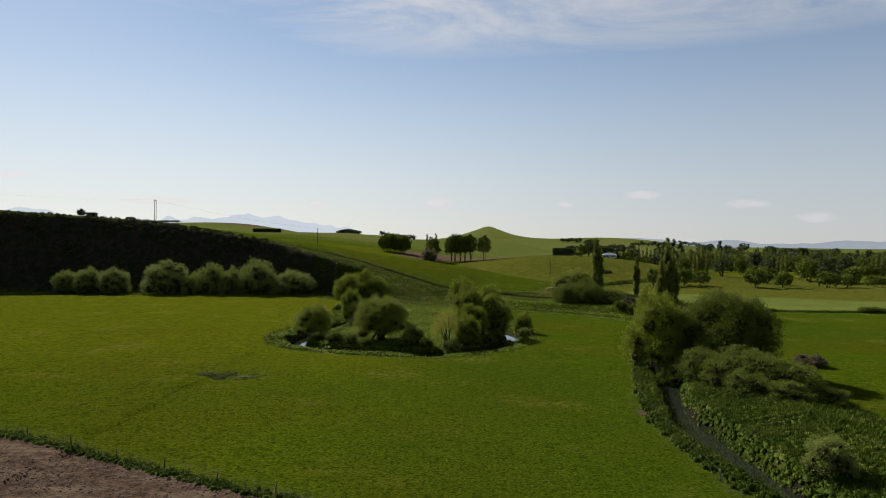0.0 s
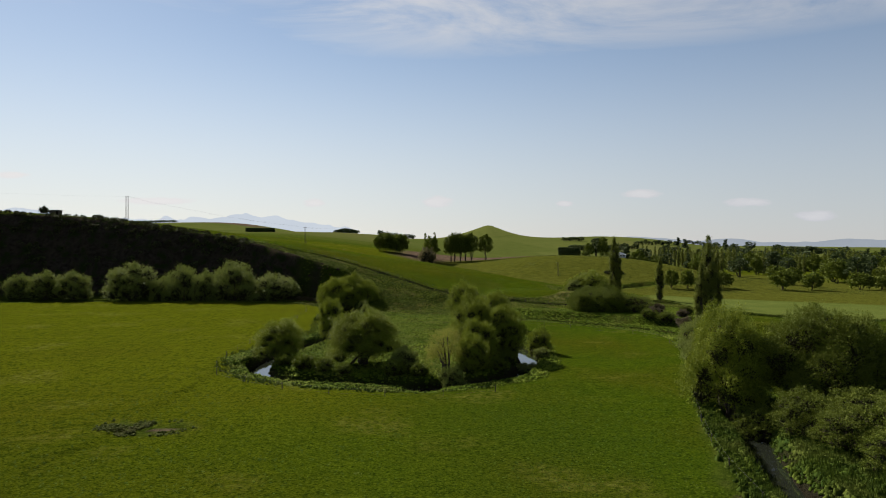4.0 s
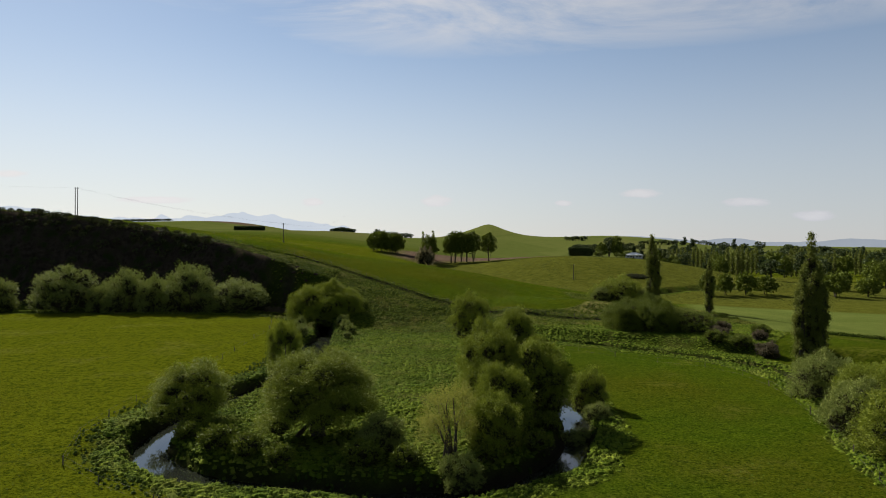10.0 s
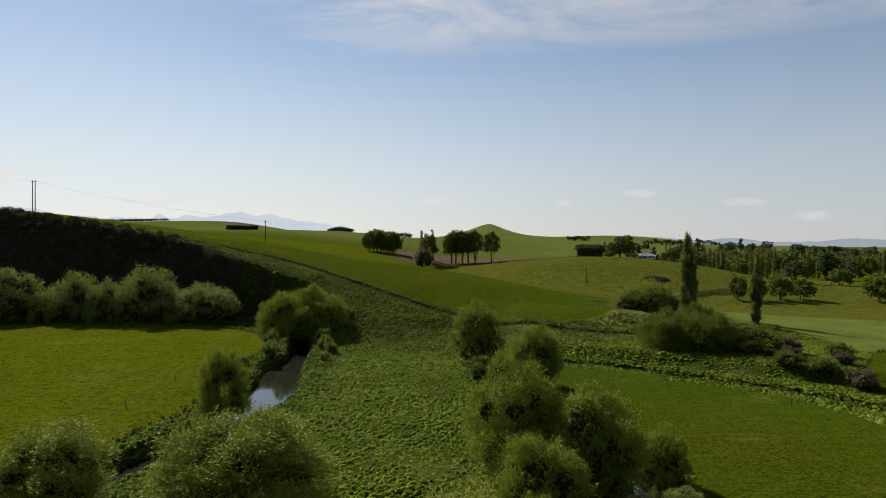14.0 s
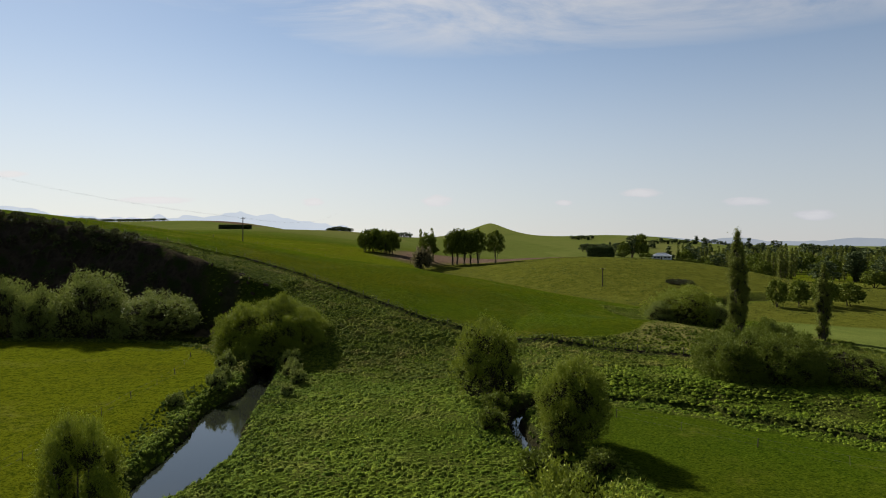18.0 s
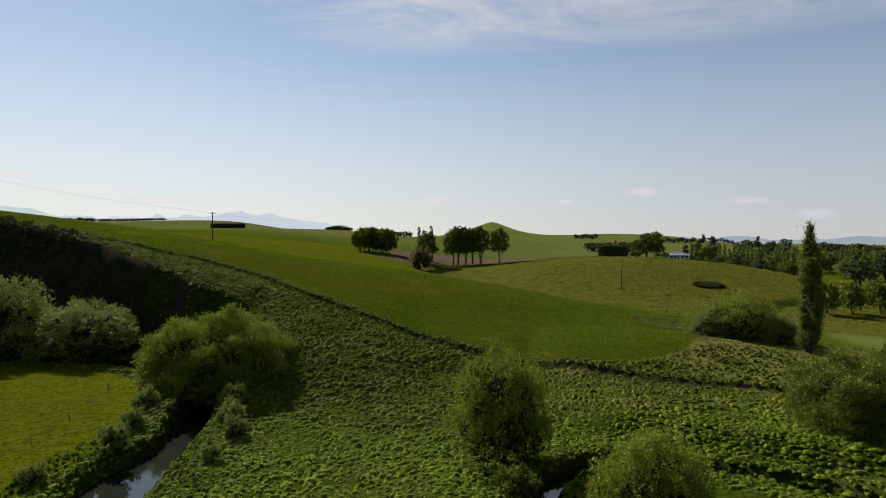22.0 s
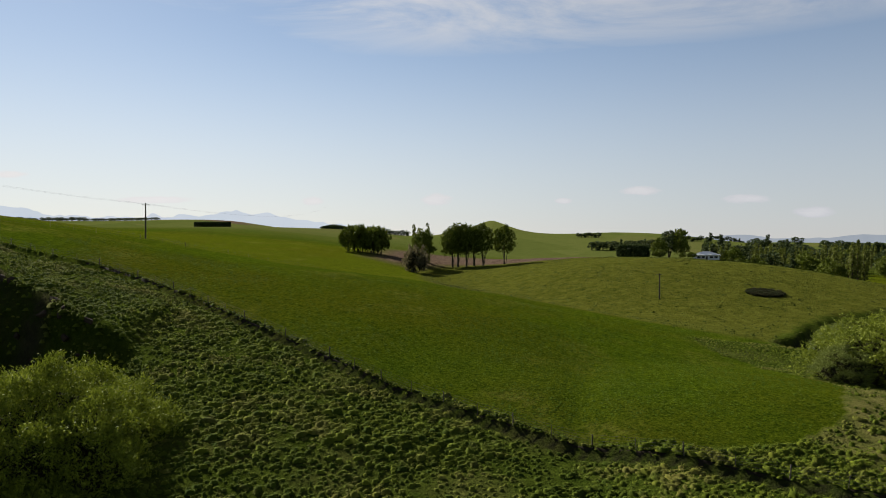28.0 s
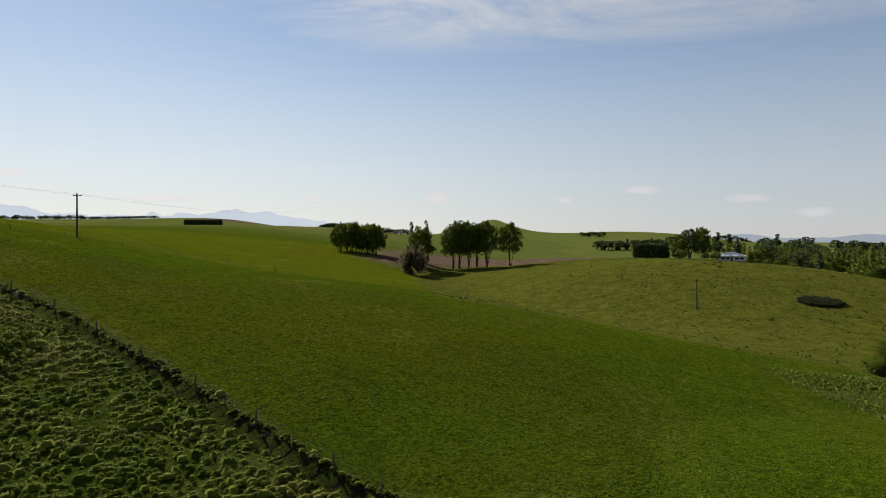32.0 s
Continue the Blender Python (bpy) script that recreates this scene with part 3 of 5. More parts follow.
def scatter(name, label, kind, x, y, size, mat, flat=1.0, group=5):
    z = hgt(x, y)
    turn = rng.uniform(0, 2 * np.pi, len(x))
    if kind == "tussock":
        turn = np.arctan2(-(hgt(x + 3, y) - hgt(x - 3, y)), hgt(x, y + 3) - hgt(x, y - 3) + 0.02) + rng.normal(0, 0.4, len(x)) + np.pi * rng.integers(0, 2, len(x))
    which = rng.integers(0, group, len(x))
    high = size * flat * rng.uniform(0.7, 1.3, len(x))
    vs, fs, n0 = [], [], 0
    for k in range(group):
        shape, tri = tuft_shape(kind, 50 + k)
        s = which == k
        c, sn = np.cos(turn[s])[:, None], np.sin(turn[s])[:, None]
        w = size[s][:, None]
        long = rng.uniform(1.0, 2.1, int(s.sum()))[:, None] if kind == "tussock" else 1.0
        v = np.stack([(shape[None, :, 0] * long * c - shape[None, :, 1] * sn) * w + x[s][:, None],
                      (shape[None, :, 0] * long * sn + shape[None, :, 1] * c) * w + y[s][:, None], shape[None, :, 2] * high[s][:, None] + z[s][:, None]], -1)
        m = int(s.sum())
        fs.append((tri[None] + (np.arange(m) * len(shape))[:, None, None]).reshape(-1, 3) + n0)
        vs.append(v.reshape(-1, 3))
        n0 += m * len(shape)
    me = shade(mesh_of(name, np.vstack(vs), np.vstack(fs), mat))
    return tagged(new(name, me), label, "grass", kind="stuff")


def sow(n, x0, x1, y0, y1, keep):
    x, y = rng.uniform(x0, x1, n), rng.uniform(y0, y1, n)
    k = keep(x, y) > rng.uniform(0, 1, n)
    return x[k], y[k]


def wild_ground(x, y):
    r, s, c, f = zones(x, y)
    below = np.abs(y - np.interp(x, FENCE[:, 0], FENCE[:, 1]) + 0.6)
    return r * (1 - smooth(1.1, 0.7, below) * (x > -75) * (x < 56)) * (water_away(x, y) > half_width(x, y) + 1.2) * (0.72 + 0.5 * field(x, y, 6, 41)) * (f < 0.5) * (1 - 0.45 * smooth(1.1, 0.8, np.hypot((x - 60) / 26, (y - 282) / 24)))


def rows_of(x0, x1, y0, y1, dx, dy, keep):
    """Places in uneven rows that run along the slope."""
    x, y = np.meshgrid(np.arange(x0, x1, dx), np.arange(y0, y1, dy))
    x[1::2] += dx / 2
    x, y = x.ravel(), y.ravel()
    x = x + rng.normal(0, 0.30 * dx, len(x))
    y = y + rng.normal(0, 0.24 * dy, len(y)) + 1.4 * (field(x, y, 5, 57) - 0.5)
    k = keep(x, y) > rng.uniform(0, 1, len(x))
    return x[k], y[k]


tx, ty = rows_of(-75, 88, 128, 215, 0.66, 0.54, wild_ground)
ux, uy = rows_of(-112, 88, 215, 345, 0.68, 0.56, wild_ground)
low_ = uy < 252 + 6 * (field(ux, uy, 10, 59) - 0.5)
tx, ty = np.append(tx, ux[low_]), np.append(ty, uy[low_])
patch = 0.70 + 0.6 * field(tx, ty, 8, 58)
scatter("meadow_grass", "lush uneven meadow grass inside the stream's loop", "tussock", tx, ty, (0.34 + 0.42 * rng.uniform(0, 1, len(tx)) ** 1.8) * patch, MEADOW, 0.70)
ux, uy = ux[~low_], uy[~low_]
patch = (1 - 0.45 * smooth(282, 292, uy) * smooth(36, 42, ux)) * (0.62 + 0.6 * field(ux, uy, 7, 60)) * (0.75 + 0.5 * field(ux * 0.4, uy, 1.7, 61))
scatter("tussock_grass", "rough tussocks of pale and dark green grass", "tussock", ux, uy, (0.34 + 0.62 * rng.uniform(0, 1, len(ux)) ** 1.8) * patch, TUSSOCK, 0.86)


def bank_ground(x, y):
    d = water_away(x, y) - half_width(x, y)
    return smooth(0.3, 0.9, d) * smooth(4.6, 3.0, d - 2.6 * smooth(10, -10, x)) * (1 - np.exp(-((x + 3) / 3) ** 2 - ((y - 134.5) / 4.5) ** 2))


bx_, by_ = sow(66000, -60, 75, 40, 290, bank_ground)
scatter("bank_weeds", "dense dark green weeds along the stream banks", "weed", bx_, by_, rng.uniform(0.26, 0.58, len(bx_)), WEED, 0.9)


fx_ = rng.uniform(-90, 58, 700)
fy_ = np.interp(fx_, FENCE[:, 0], FENCE[:, 1]) + rng.normal(0.15, 0.25, len(fx_))
scatter("long_grass", "long uncut grass hanging over the low bank", "tussock", fx_, fy_, rng.uniform(0.18, 0.42, len(fx_)), TUSSOCK, 0.8)


def paddock(x, y):
    r, s, c, f = zones(x, y)
    return (1 - np.maximum(np.maximum(r, s), np.maximum(c, f))) * (0.25 + 0.75 * smooth(0.45, 0.7, field(x, y, 9, 43)))


px_, py_ = sow(17000, -58, 40, 42, 150, paddock)
qx_, qy_ = sow(52000, -75, 52, 275, 352, paddock)
px_, py_ = np.append(px_, qx_), np.append(py_, qy_)
scatter("pasture_tufts", "small tufts standing out of the grazed pasture", "turf", px_, py_, 0.09 + 0.26 * rng.uniform(0, 1, len(px_)) ** 2, TURF, 0.5)


def hill_ground(x, y):
    return hill_pasture(x, y) * (0.30 + 0.7 * smooth(0.45, 0.8, field(x, y, 17, 45)) * smooth(0.3, 0.6, field(x, y, 4, 46)))


hx_, hy_ = sow(30000, -20, 220, 350, 575, hill_ground)
scatter("hill_tufts", "dark rushes and tufts dotted over the hill pasture", "tussock", hx_, hy_, 0.22 + 0.55 * rng.uniform(0, 1, len(hx_)) ** 4, RUSH, 0.7)


def plough_edge(x, y):
    d = y - np.interp(x, [-140, -52.2, -37.9, -14.6, 8], [117, 74.9, 69, 57.2, 46])
    return np.exp(-((d + 0.5) / 0.7) ** 2)


def ploughed(x, y):
    return zones(x, y)[1] * (0.3 + 0.7 * smooth(0.35, 0.7, field(x * 0.5 + y * 0.9, y * 0.3, 1.2, 48)))


sx_, sy_ = sow(16000, -58, 2, 40, 86, ploughed)
scatter("soil_clods", "broken brown clods of ploughed earth", "turf", sx_, sy_, rng.uniform(0.12, 0.42, len(sx_)), CLOD, 0.45)
wx_, wy_ = sow(2600, -45, -30, 106, 116, lambda x, y: smooth(1.1, 0.5, np.hypot((x + 37) / 6.5, (y - 111) / 3.6)) * smooth(0.35, 0.6, field(x, y, 2, 49)))
scatter("boggy_tufts", "dark tufts round a wet hollow in the paddock", "tussock", wx_, wy_, rng.uniform(0.2, 0.5, len(wx_)), RUSH, 0.8)
ex_, ey_ = sow(40000, -75, 6, 44, 88, plough_edge)
scatter("fence_weeds", "dark uncut weeds along the ploughed field's fence", "weed", ex_, ey_, rng.uniform(0.3, 0.8, len(ex_)), WEED, 0.8)


def near_bank(x, y):
    d = water_away(x, y) - half_width(x, y)
    return smooth(0.0, 0.5, d) * smooth(5.0, 3.0, d)


nx_, ny_ = sow(13000, 24, 52, 44, 135, near_bank)
scatter("overhanging_weeds", "tall weeds leaning over the dark water", "weed", nx_, ny_, rng.uniform(0.4, 0.95, len(nx_)), WEED, 1.0)


def crop_edge(x, y):
    return np.exp(-((y - 236.5 + 0.06 * (x - 113)) / 0.9) ** 2) * smooth(84, 90, x)


dx_, dy_ = sow(16000, 84, 190, 228, 242, crop_edge)
scatter("ditch_weeds", "rank dark weeds along the crop's edge", "weed", dx_, dy_, rng.uniform(0.4, 1.1, len(dx_)), WEED, 0.9)


def coarse_bank(x, y):
    return inside([(36, 56), (37, 90), (40, 108), (50, 112), (60, 104), (57, 84), (50, 56)], x, y) * (water_away(x, y) > half_width(x, y) + 0.8)


cx_, cy_ = sow(9000, 34, 62, 54, 114, coarse_bank)
scatter("coarse_weeds", "waist-high coarse weeds in lumpy drifts by the stream", "weed", cx_, cy_, rng.uniform(0.5, 1.5, len(cx_)), WEED, 0.75)


# ---- trees ----
def leaves(lobes, n, length, width, seed, up=0.35, shell=0.7, hang=0.0, spray=1, reach=0.9):
    """Separate leaves on sprays that grow out of the lobes (x, y, z, radius x, radius z)."""
    g = np.random.default_rng(seed)
    lobes = np.array(lobes, float)
    w = lobes[:, 3] ** 1.7
    m = max(1, n // spray)
    k = g.choice(len(lobes), 2 * m, p=w / w.sum())
    d = g.normal(size=(2 * m, 3))
    d[:, 2] = d[:, 2] + up
    d /= np.linalg.norm(d, axis=1)[:, None]
    r = shell + (1 - shell) * g.uniform(0, 1, 2 * m) ** 0.6 + 0.10 * g.normal(size=2 * m) * (g.uniform(0, 1, 2 * m) < 0.35)
    rad = np.stack([lobes[k, 3], lobes[k, 3], lobes[k, 4]], 1)
    p = lobes[k, :3] + d * rad * r[:, None]
    # those buried deepest in other lobes are left out
    deep = np.full(2 * m, 9.0)
    for q in lobes:
        deep = np.minimum(deep, ((p - q[:3]) ** 2 / np.array([q[3], q[3], q[4]]) ** 2).sum(1))
    pick = np.argsort(-np.minimum(deep, 0.45) - 0.2 * g.uniform(0, 1, 2 * m))[:m]
    p, d = p[pick], d[pick]
    stem = d + g.normal(size=(m, 3)) * 0.35 + np.array([0, 0, up * 1.6 - hang])
    stem /= np.linalg.norm(stem, axis=1)[:, None]
    if spray > 1:
        far_out = reach * g.uniform(0.4, 1.3, m) * np.where(g.uniform(0, 1, m) < 0.06, 1.6, 1.0)
        p, stem, far_out = np.repeat(p, spray, 0), np.repeat(stem, spray, 0), np.repeat(far_out, spray)
        n = len(p)
        along = g.uniform(-0.35, 0.75, n)
        p = p + stem * (along * far_out)[:, None] + g.normal(size=(n, 3)) * (0.22 * far_out * (1.05 - along))[:, None]
    n = len(p)
    axis = stem + g.normal(size=(n, 3)) * 0.6
    axis /= np.linalg.norm(axis, axis=1)[:, None]
    across = np.cross(axis, g.normal(size=(n, 3)))
    across /= np.linalg.norm(across, axis=1)[:, None]
    s = g.uniform(0.6, 1.3, n)[:, None]
    a, b = axis * length * s * 0.5, across * width * s * 0.5
    v = np.stack([p - a - b, p - a + b, p + a], 1).reshape(-1, 3)
    return v, np.arange(3 * n).reshape(-1, 3)


def lobed(h, radius, base, count, size, seed, flat=0.85, lean=0.0, dome=False, plume=0.45):
    """Lobes over a rounded crown from height base to h."""
    g = np.random.default_rng(seed)
    mid_z, half = (base + h) / 2, (h - base) / 2
    big = []
    for i in range(count):
        t = (i + 0.5) / count
        zc = 1 - 1.75 * t
        a = i * 2.39996 + g.uniform(-0.4, 0.4)
        ring = (math.sqrt(max(0.0, 1 - zc * zc)) if zc > 0 or not dome else 0.97) * g.uniform(0.78, 1.0)
        s = size * g.uniform(0.70, 1.18)
        big.append((math.cos(a) * ring * (radius - s * 0.8) + lean * (zc + 1), math.sin(a) * ring * (radius - s * 0.8),
                    mid_z + zc * (half - s * 0.8) + g.normal() * 0.1 * size, s, s * flat * g.uniform(0.85, 1.25)))
    # bunches of upright shoots on the outer side of each lobe
    out = list(big)
    heart = np.array([0, 0, mid_z - 0.5 * half])
    for q in big:
        away_ = np.array(q[:3]) - heart
        away_ = away_ / (np.linalg.norm(away_) + 1e-6)
        for k in range(5):
            d = g.normal(size=3) * 0.7 + away_ * 1.1 + np.array([0, 0, 0.5 + plume])
            d = d / np.linalg.norm(d)
            s = q[3] * g.uniform(0.24, 0.42)
            out.append((q[0] + d[0] * q[3] * 0.9, q[1] + d[1] * q[3] * 0.9, q[2] + d[2] * q[4] * 0.9, s, s * g.uniform(1.1, 1.7)))
    return out


def stems(lobes, count, spread_, thick, seed, start=0.0, sides=6):
    """Bent limbs from the foot up into the lobes."""
    g = np.random.default_rng(seed)
    out = []
    top = sorted(lobes, key=lambda q: -q[2])
    for i in range(count):
        q = top[(i * max(1, len(top) // (count + 1))) % len(top)]
        a = np.array([g.normal() * spread_, g.normal() * spread_, start])
        b = np.array(q[:3]) * np.array([0.9, 0.9, 0.97])
        m1 = a * 0.65 + b * 0.35 + np.array([g.normal() * 0.25, g.normal() * 0.25, 0.12 * (b[2] - a[2])])
        m2 = a * 0.25 + b * 0.75 + np.array([g.normal() * 0.3, g.normal() * 0.3, 0.1 * (b[2] - a[2])])
        out.append(tube(bend([a, m1, m2, b], 1.0), np.linspace(thick, thick * 0.15, len(bend([a, m1, m2, b], 1.0))) * g.uniform(0.7, 1.1), sides))
    return out


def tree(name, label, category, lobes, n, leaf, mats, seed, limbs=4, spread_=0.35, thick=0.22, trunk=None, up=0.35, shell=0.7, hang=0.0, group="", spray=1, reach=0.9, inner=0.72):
    """One tree: an empty at its foot, with trunk, limbs and crown."""
    ob = tagged(new(name), label, category, group)
    pieces = stems(lobes, limbs + 1, spread_, thick, seed + 5)
    if trunk:
        pieces[0] = tube([(0, 0, -0.6), (0.02, 0.03, trunk * 0.3), (0.08, -0.05, trunk * 0.7), (0, 0, trunk)], [thick * 1.5, thick * 1.1, thick * 0.8, thick * 0.2], 8)
    for i, (v, f) in enumerate(pieces):
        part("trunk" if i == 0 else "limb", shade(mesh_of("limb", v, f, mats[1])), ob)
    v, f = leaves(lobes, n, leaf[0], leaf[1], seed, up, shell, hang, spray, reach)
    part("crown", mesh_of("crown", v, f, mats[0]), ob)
    # large dark leaves added inside the crown, for its inner shade
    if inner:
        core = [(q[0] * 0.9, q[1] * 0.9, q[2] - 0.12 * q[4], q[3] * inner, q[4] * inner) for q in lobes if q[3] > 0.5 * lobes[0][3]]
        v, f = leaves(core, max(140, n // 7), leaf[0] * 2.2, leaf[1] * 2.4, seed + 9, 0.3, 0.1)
        part("inner_growth", mesh_of("inner_growth", v, f, CROWN_SHADE), ob)
    return ob


protos = {}


def proto(key, maker):
    if key not in protos:
        protos[key] = maker()
        protos[key]["first"] = 1
    return protos[key]


def plant(ob, x, y, height=1.0, width=1.0, turn=None, sink=0.15, label="", group="", z=None, mat=None):
    """A copy of a tree, at its size, standing on the ground. The first one is the tree itself."""
    m = pose(x, y, (on(x, y) if z is None else z) - sink, 0, 0, random.uniform(0, 360) if turn is None else turn)
    if ob.get("first"):
        del ob["first"]
        made = ob
        made.matrix_basis = m
    else:
        made = copy_thing(ob, m)
    made.scale = (width, width, height)
    if label or group:
        tagged(made, label, group=group)
    return made


WL = "broad green willow with several stems and a dense rounded crown"


def willow(i, n=50000, mat=None, leaf=(0.225, 0.09)):
    def make():
        lobes = lobed(10, 5, -0.8, 15 + i, 2.2, 100 + i, flat=0.8, dome=True)
        return tree("willow", WL, "tree", lobes, n, leaf, (mat or WILLOW, BARK), 200 + i, limbs=5, up=0.5, spray=14, reach=0.95)
    return proto(("willow", i, n), make)


def big_willow(mat, key):
    def make():
        lobes = lobed(12, 12, -1.5, 40, 3.3, 150, flat=0.8, dome=True)
        return tree("willow", "very broad willow with a rounded crown down to the ground", "tree", lobes, 150000, (0.30, 0.115), (mat, BARK), 250, limbs=6, thick=0.3, up=0.6, spray=16, reach=1.2)
    return proto(("big", key), make)


def open_willow(i, mat=None, n=44000, bark=None, inner=0.55, leaf=(0.21, 0.085), base=0.4):
    def make():
        lobes = lobed(10, 4.6, base, 14 + i, 1.8, 300 + i, lean=0.3, flat=0.85, dome=True)
        return tree("willow", "airy young willow with visible limbs on the stream bank", "tree", lobes, n, leaf, (mat or WILLOW, bark or BARK), 400 + i, limbs=8, spread_=0.6, up=0.4, shell=0.45, spray=14, reach=1.0, inner=inner)
    return proto(("open", i), make)


def bushy(i, mat=None, n=24000, label="rounded silvery-green willow with foliage down to the ground"):
    def make():
        lobes = lobed(10, 5.6, -1.3, 15 + i, 2.5, 500 + i, flat=0.8, dome=True, plume=0.1)
        return tree("willow", label, "tree", lobes, n, (0.30, 0.115), (mat or SILVER, BARK), 600 + i, limbs=4, up=0.55, spray=14, reach=1.0)
    return proto(("bushy", i, label), make)


def poplar(i, n=30000):
    def make():
        g = np.random.default_rng(700 + i)
        lobes = []
        for k in range(44):
            t = k / 43
            r = 1.05 * (0.45 + 0.55 * math.sin(math.pi * min(1, 0.15 + t * 0.85)) ** 0.8) * (1.0 if t < 0.7 else (1.06 - t) / 0.36)
            a = g.uniform(0, 6.283)
            lobes.append((math.cos(a) * r * 0.75, math.sin(a) * r * 0.75, 1.0 + 18.0 * t, max(0.22, r * g.uniform(0.3, 0.6)), g.uniform(0.9, 1.9)))
        return tree("poplar", "tall narrow poplar with thin upright branches", "tree", lobes, n, (0.20, 0.115), (POPLAR, BARK), 720 + i, limbs=5, thick=0.2, trunk=17, up=1.3,
                    shell=0.4, spray=14, reach=0.9, inner=0.5)
    return proto(("poplar", i), make)


def far_poplar(i, n=700):
    def make():
        lobes = [(0.3 * math.cos(k * 2.4), 0.3 * math.sin(k * 2.4), 1.5 + 1.35 * k, 1.5 - 0.09 * abs(k - 4), 1.6) for k in range(13)]
        return tree("poplar", "distant narrow poplar on the flats", "tree", lobes, n, (1.2, 0.5), (POPLAR, BARK), 760 + i, limbs=1, thick=0.2, trunk=16, up=0.8, inner=0)
    return proto(("far_poplar", i), make)


def gum(i, n=9000):
    def make():
        lobes = lobed(20, 5.4, 4.0, 22, 2.0, 800 + i)
        return tree("shelter_tree", "tall shelterbelt tree with a bare trunk and airy crown", "tree", lobes, n, (0.7, 0.36), (BROAD, BARK), 820 + i, limbs=5, thick=0.19, trunk=15, up=0.5, shell=0.4, spray=10, reach=1.3, inner=0)
    return proto(("gum", i), make)


def broad(i, n=2000):
    def make():
        lobes = lobed(10, 5.2, 0.2, 19, 1.6, 900 + i)
        return tree("broadleaf_tree", "distant round green tree beside the fields", "tree", lobes, n, (1.1, 0.6), (BROAD, BARK), 920 + i, limbs=2, up=0.5, spray=6, reach=1.3, inner=0)
    return proto(("broad", i), make)


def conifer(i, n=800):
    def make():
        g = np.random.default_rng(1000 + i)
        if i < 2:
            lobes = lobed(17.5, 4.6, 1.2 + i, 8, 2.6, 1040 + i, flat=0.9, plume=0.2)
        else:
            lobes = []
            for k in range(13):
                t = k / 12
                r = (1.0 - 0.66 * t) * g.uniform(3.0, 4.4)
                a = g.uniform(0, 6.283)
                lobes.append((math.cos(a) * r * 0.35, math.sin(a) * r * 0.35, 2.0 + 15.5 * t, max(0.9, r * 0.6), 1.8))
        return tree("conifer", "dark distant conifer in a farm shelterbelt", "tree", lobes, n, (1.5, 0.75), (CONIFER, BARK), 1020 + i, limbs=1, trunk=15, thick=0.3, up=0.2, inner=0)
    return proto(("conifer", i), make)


def shrub(i, mat, name, label, n=2600):
    def make():
        lobes = lobed(2.0, 1.5, -0.2, 9, 0.6, 1100 + i)
        return tree(name, label, "bush", lobes, n, (0.22, 0.10), (mat, BARK), 1120 + i, limbs=3, spread_=0.15, thick=0.05, up=0.5, spray=8, reach=0.45)
    return proto((name, i), make)


# willows round the stream's loop
plant(open_willow(4, n=95000, leaf=(0.15, 0.07), base=-0.2), -16.0, 155.5, 1.0, 1.55, 20, label="broad spreading willow with visible limbs on the stream bank")
plant(open_willow(3, base=-1.0), -33.6, 161, 0.76, 1.15, 60)
plant(open_willow(1, PALEWILLOW, 15000, BARK, 0), -0.2, 147.5, 0.80, 0.85, 10, label="yellowish half-bare willow leaning over the stream")
plant(willow(1), 5.0, 148.5, 0.66, 0.62, 140)
plant(willow(2), 6.2, 156, 0.85, 0.75, 250)
plant(open_willow(2), 5.2, 167, 1.14, 1.05, 0)
plant(willow(0), 12, 164, 0.98, 0.95, 90)
plant(bushy(0, WILLOW, label="upright green willow bush at the water's edge"), 20.2, 171, 0.62, 0.46, 40)
plant(open_willow(0), -27.2, 186, 0.98, 0.70, 200)
plant(big_willow(WILLOW, 0), -36.4, 272.5, 0.98, 1.04, 0, z=-1.4, label="very broad willow with a flat-topped crown at the slope's foot")
for x, y, h, w in ((-43, 268, 0.42, 0.75), (-31, 267, 0.42, 0.85), (-37, 263.5, 0.45, 0.8), (-27.5, 272, 0.4, 0.7)):
    plant(bushy(2, WILLOW, 16000, "dense low willow growth at the foot of a great willow"), x, y, h, w, z=-0.6, group="low growth under the great willow")
# dark bushes added where the broad willow's shaded side and shadow lie
for x, y, h, w in ((60, 237, 0.55, 0.9), (45.5, 239.5, 0.36, 0.6)):
    plant(bushy(0, BROAD, 14000, "dark willow bush added for the shade at the paddock's edge"), x, y, h, w, group="dark bushes at the paddock's edge")
plant(bushy(1, WILLOW, label="upright green willow bush on the stream bank"), 5.4, 238, 1.1, 0.95, 120)
plant(willow(1), 13.9, 213.5, 0.94, 0.88, 300)
plant(big_willow(BROAD, 1), 50.0, 244.5, 0.80, 0.92, 70, z=-0.6, label="very broad dark willow overhanging the paddock's edge")
plant(bushy(0), 1.2, 142.5, 0.38, 0.42, 10)
plant(bushy(1), 15.2, 159.5, 0.24, 0.36, 10, label="low willow bush at the water's edge")
plant(bushy(0), 17.4, 161.5, 0.2, 0.3, 80, label="low willow bush at the water's edge")
plant(bushy(0), 19.8, 164, 0.22, 0.32, 50, label="low willow bush at the water's edge")
plant(bushy(1), -7.5, 150, 0.42, 0.5, 90)
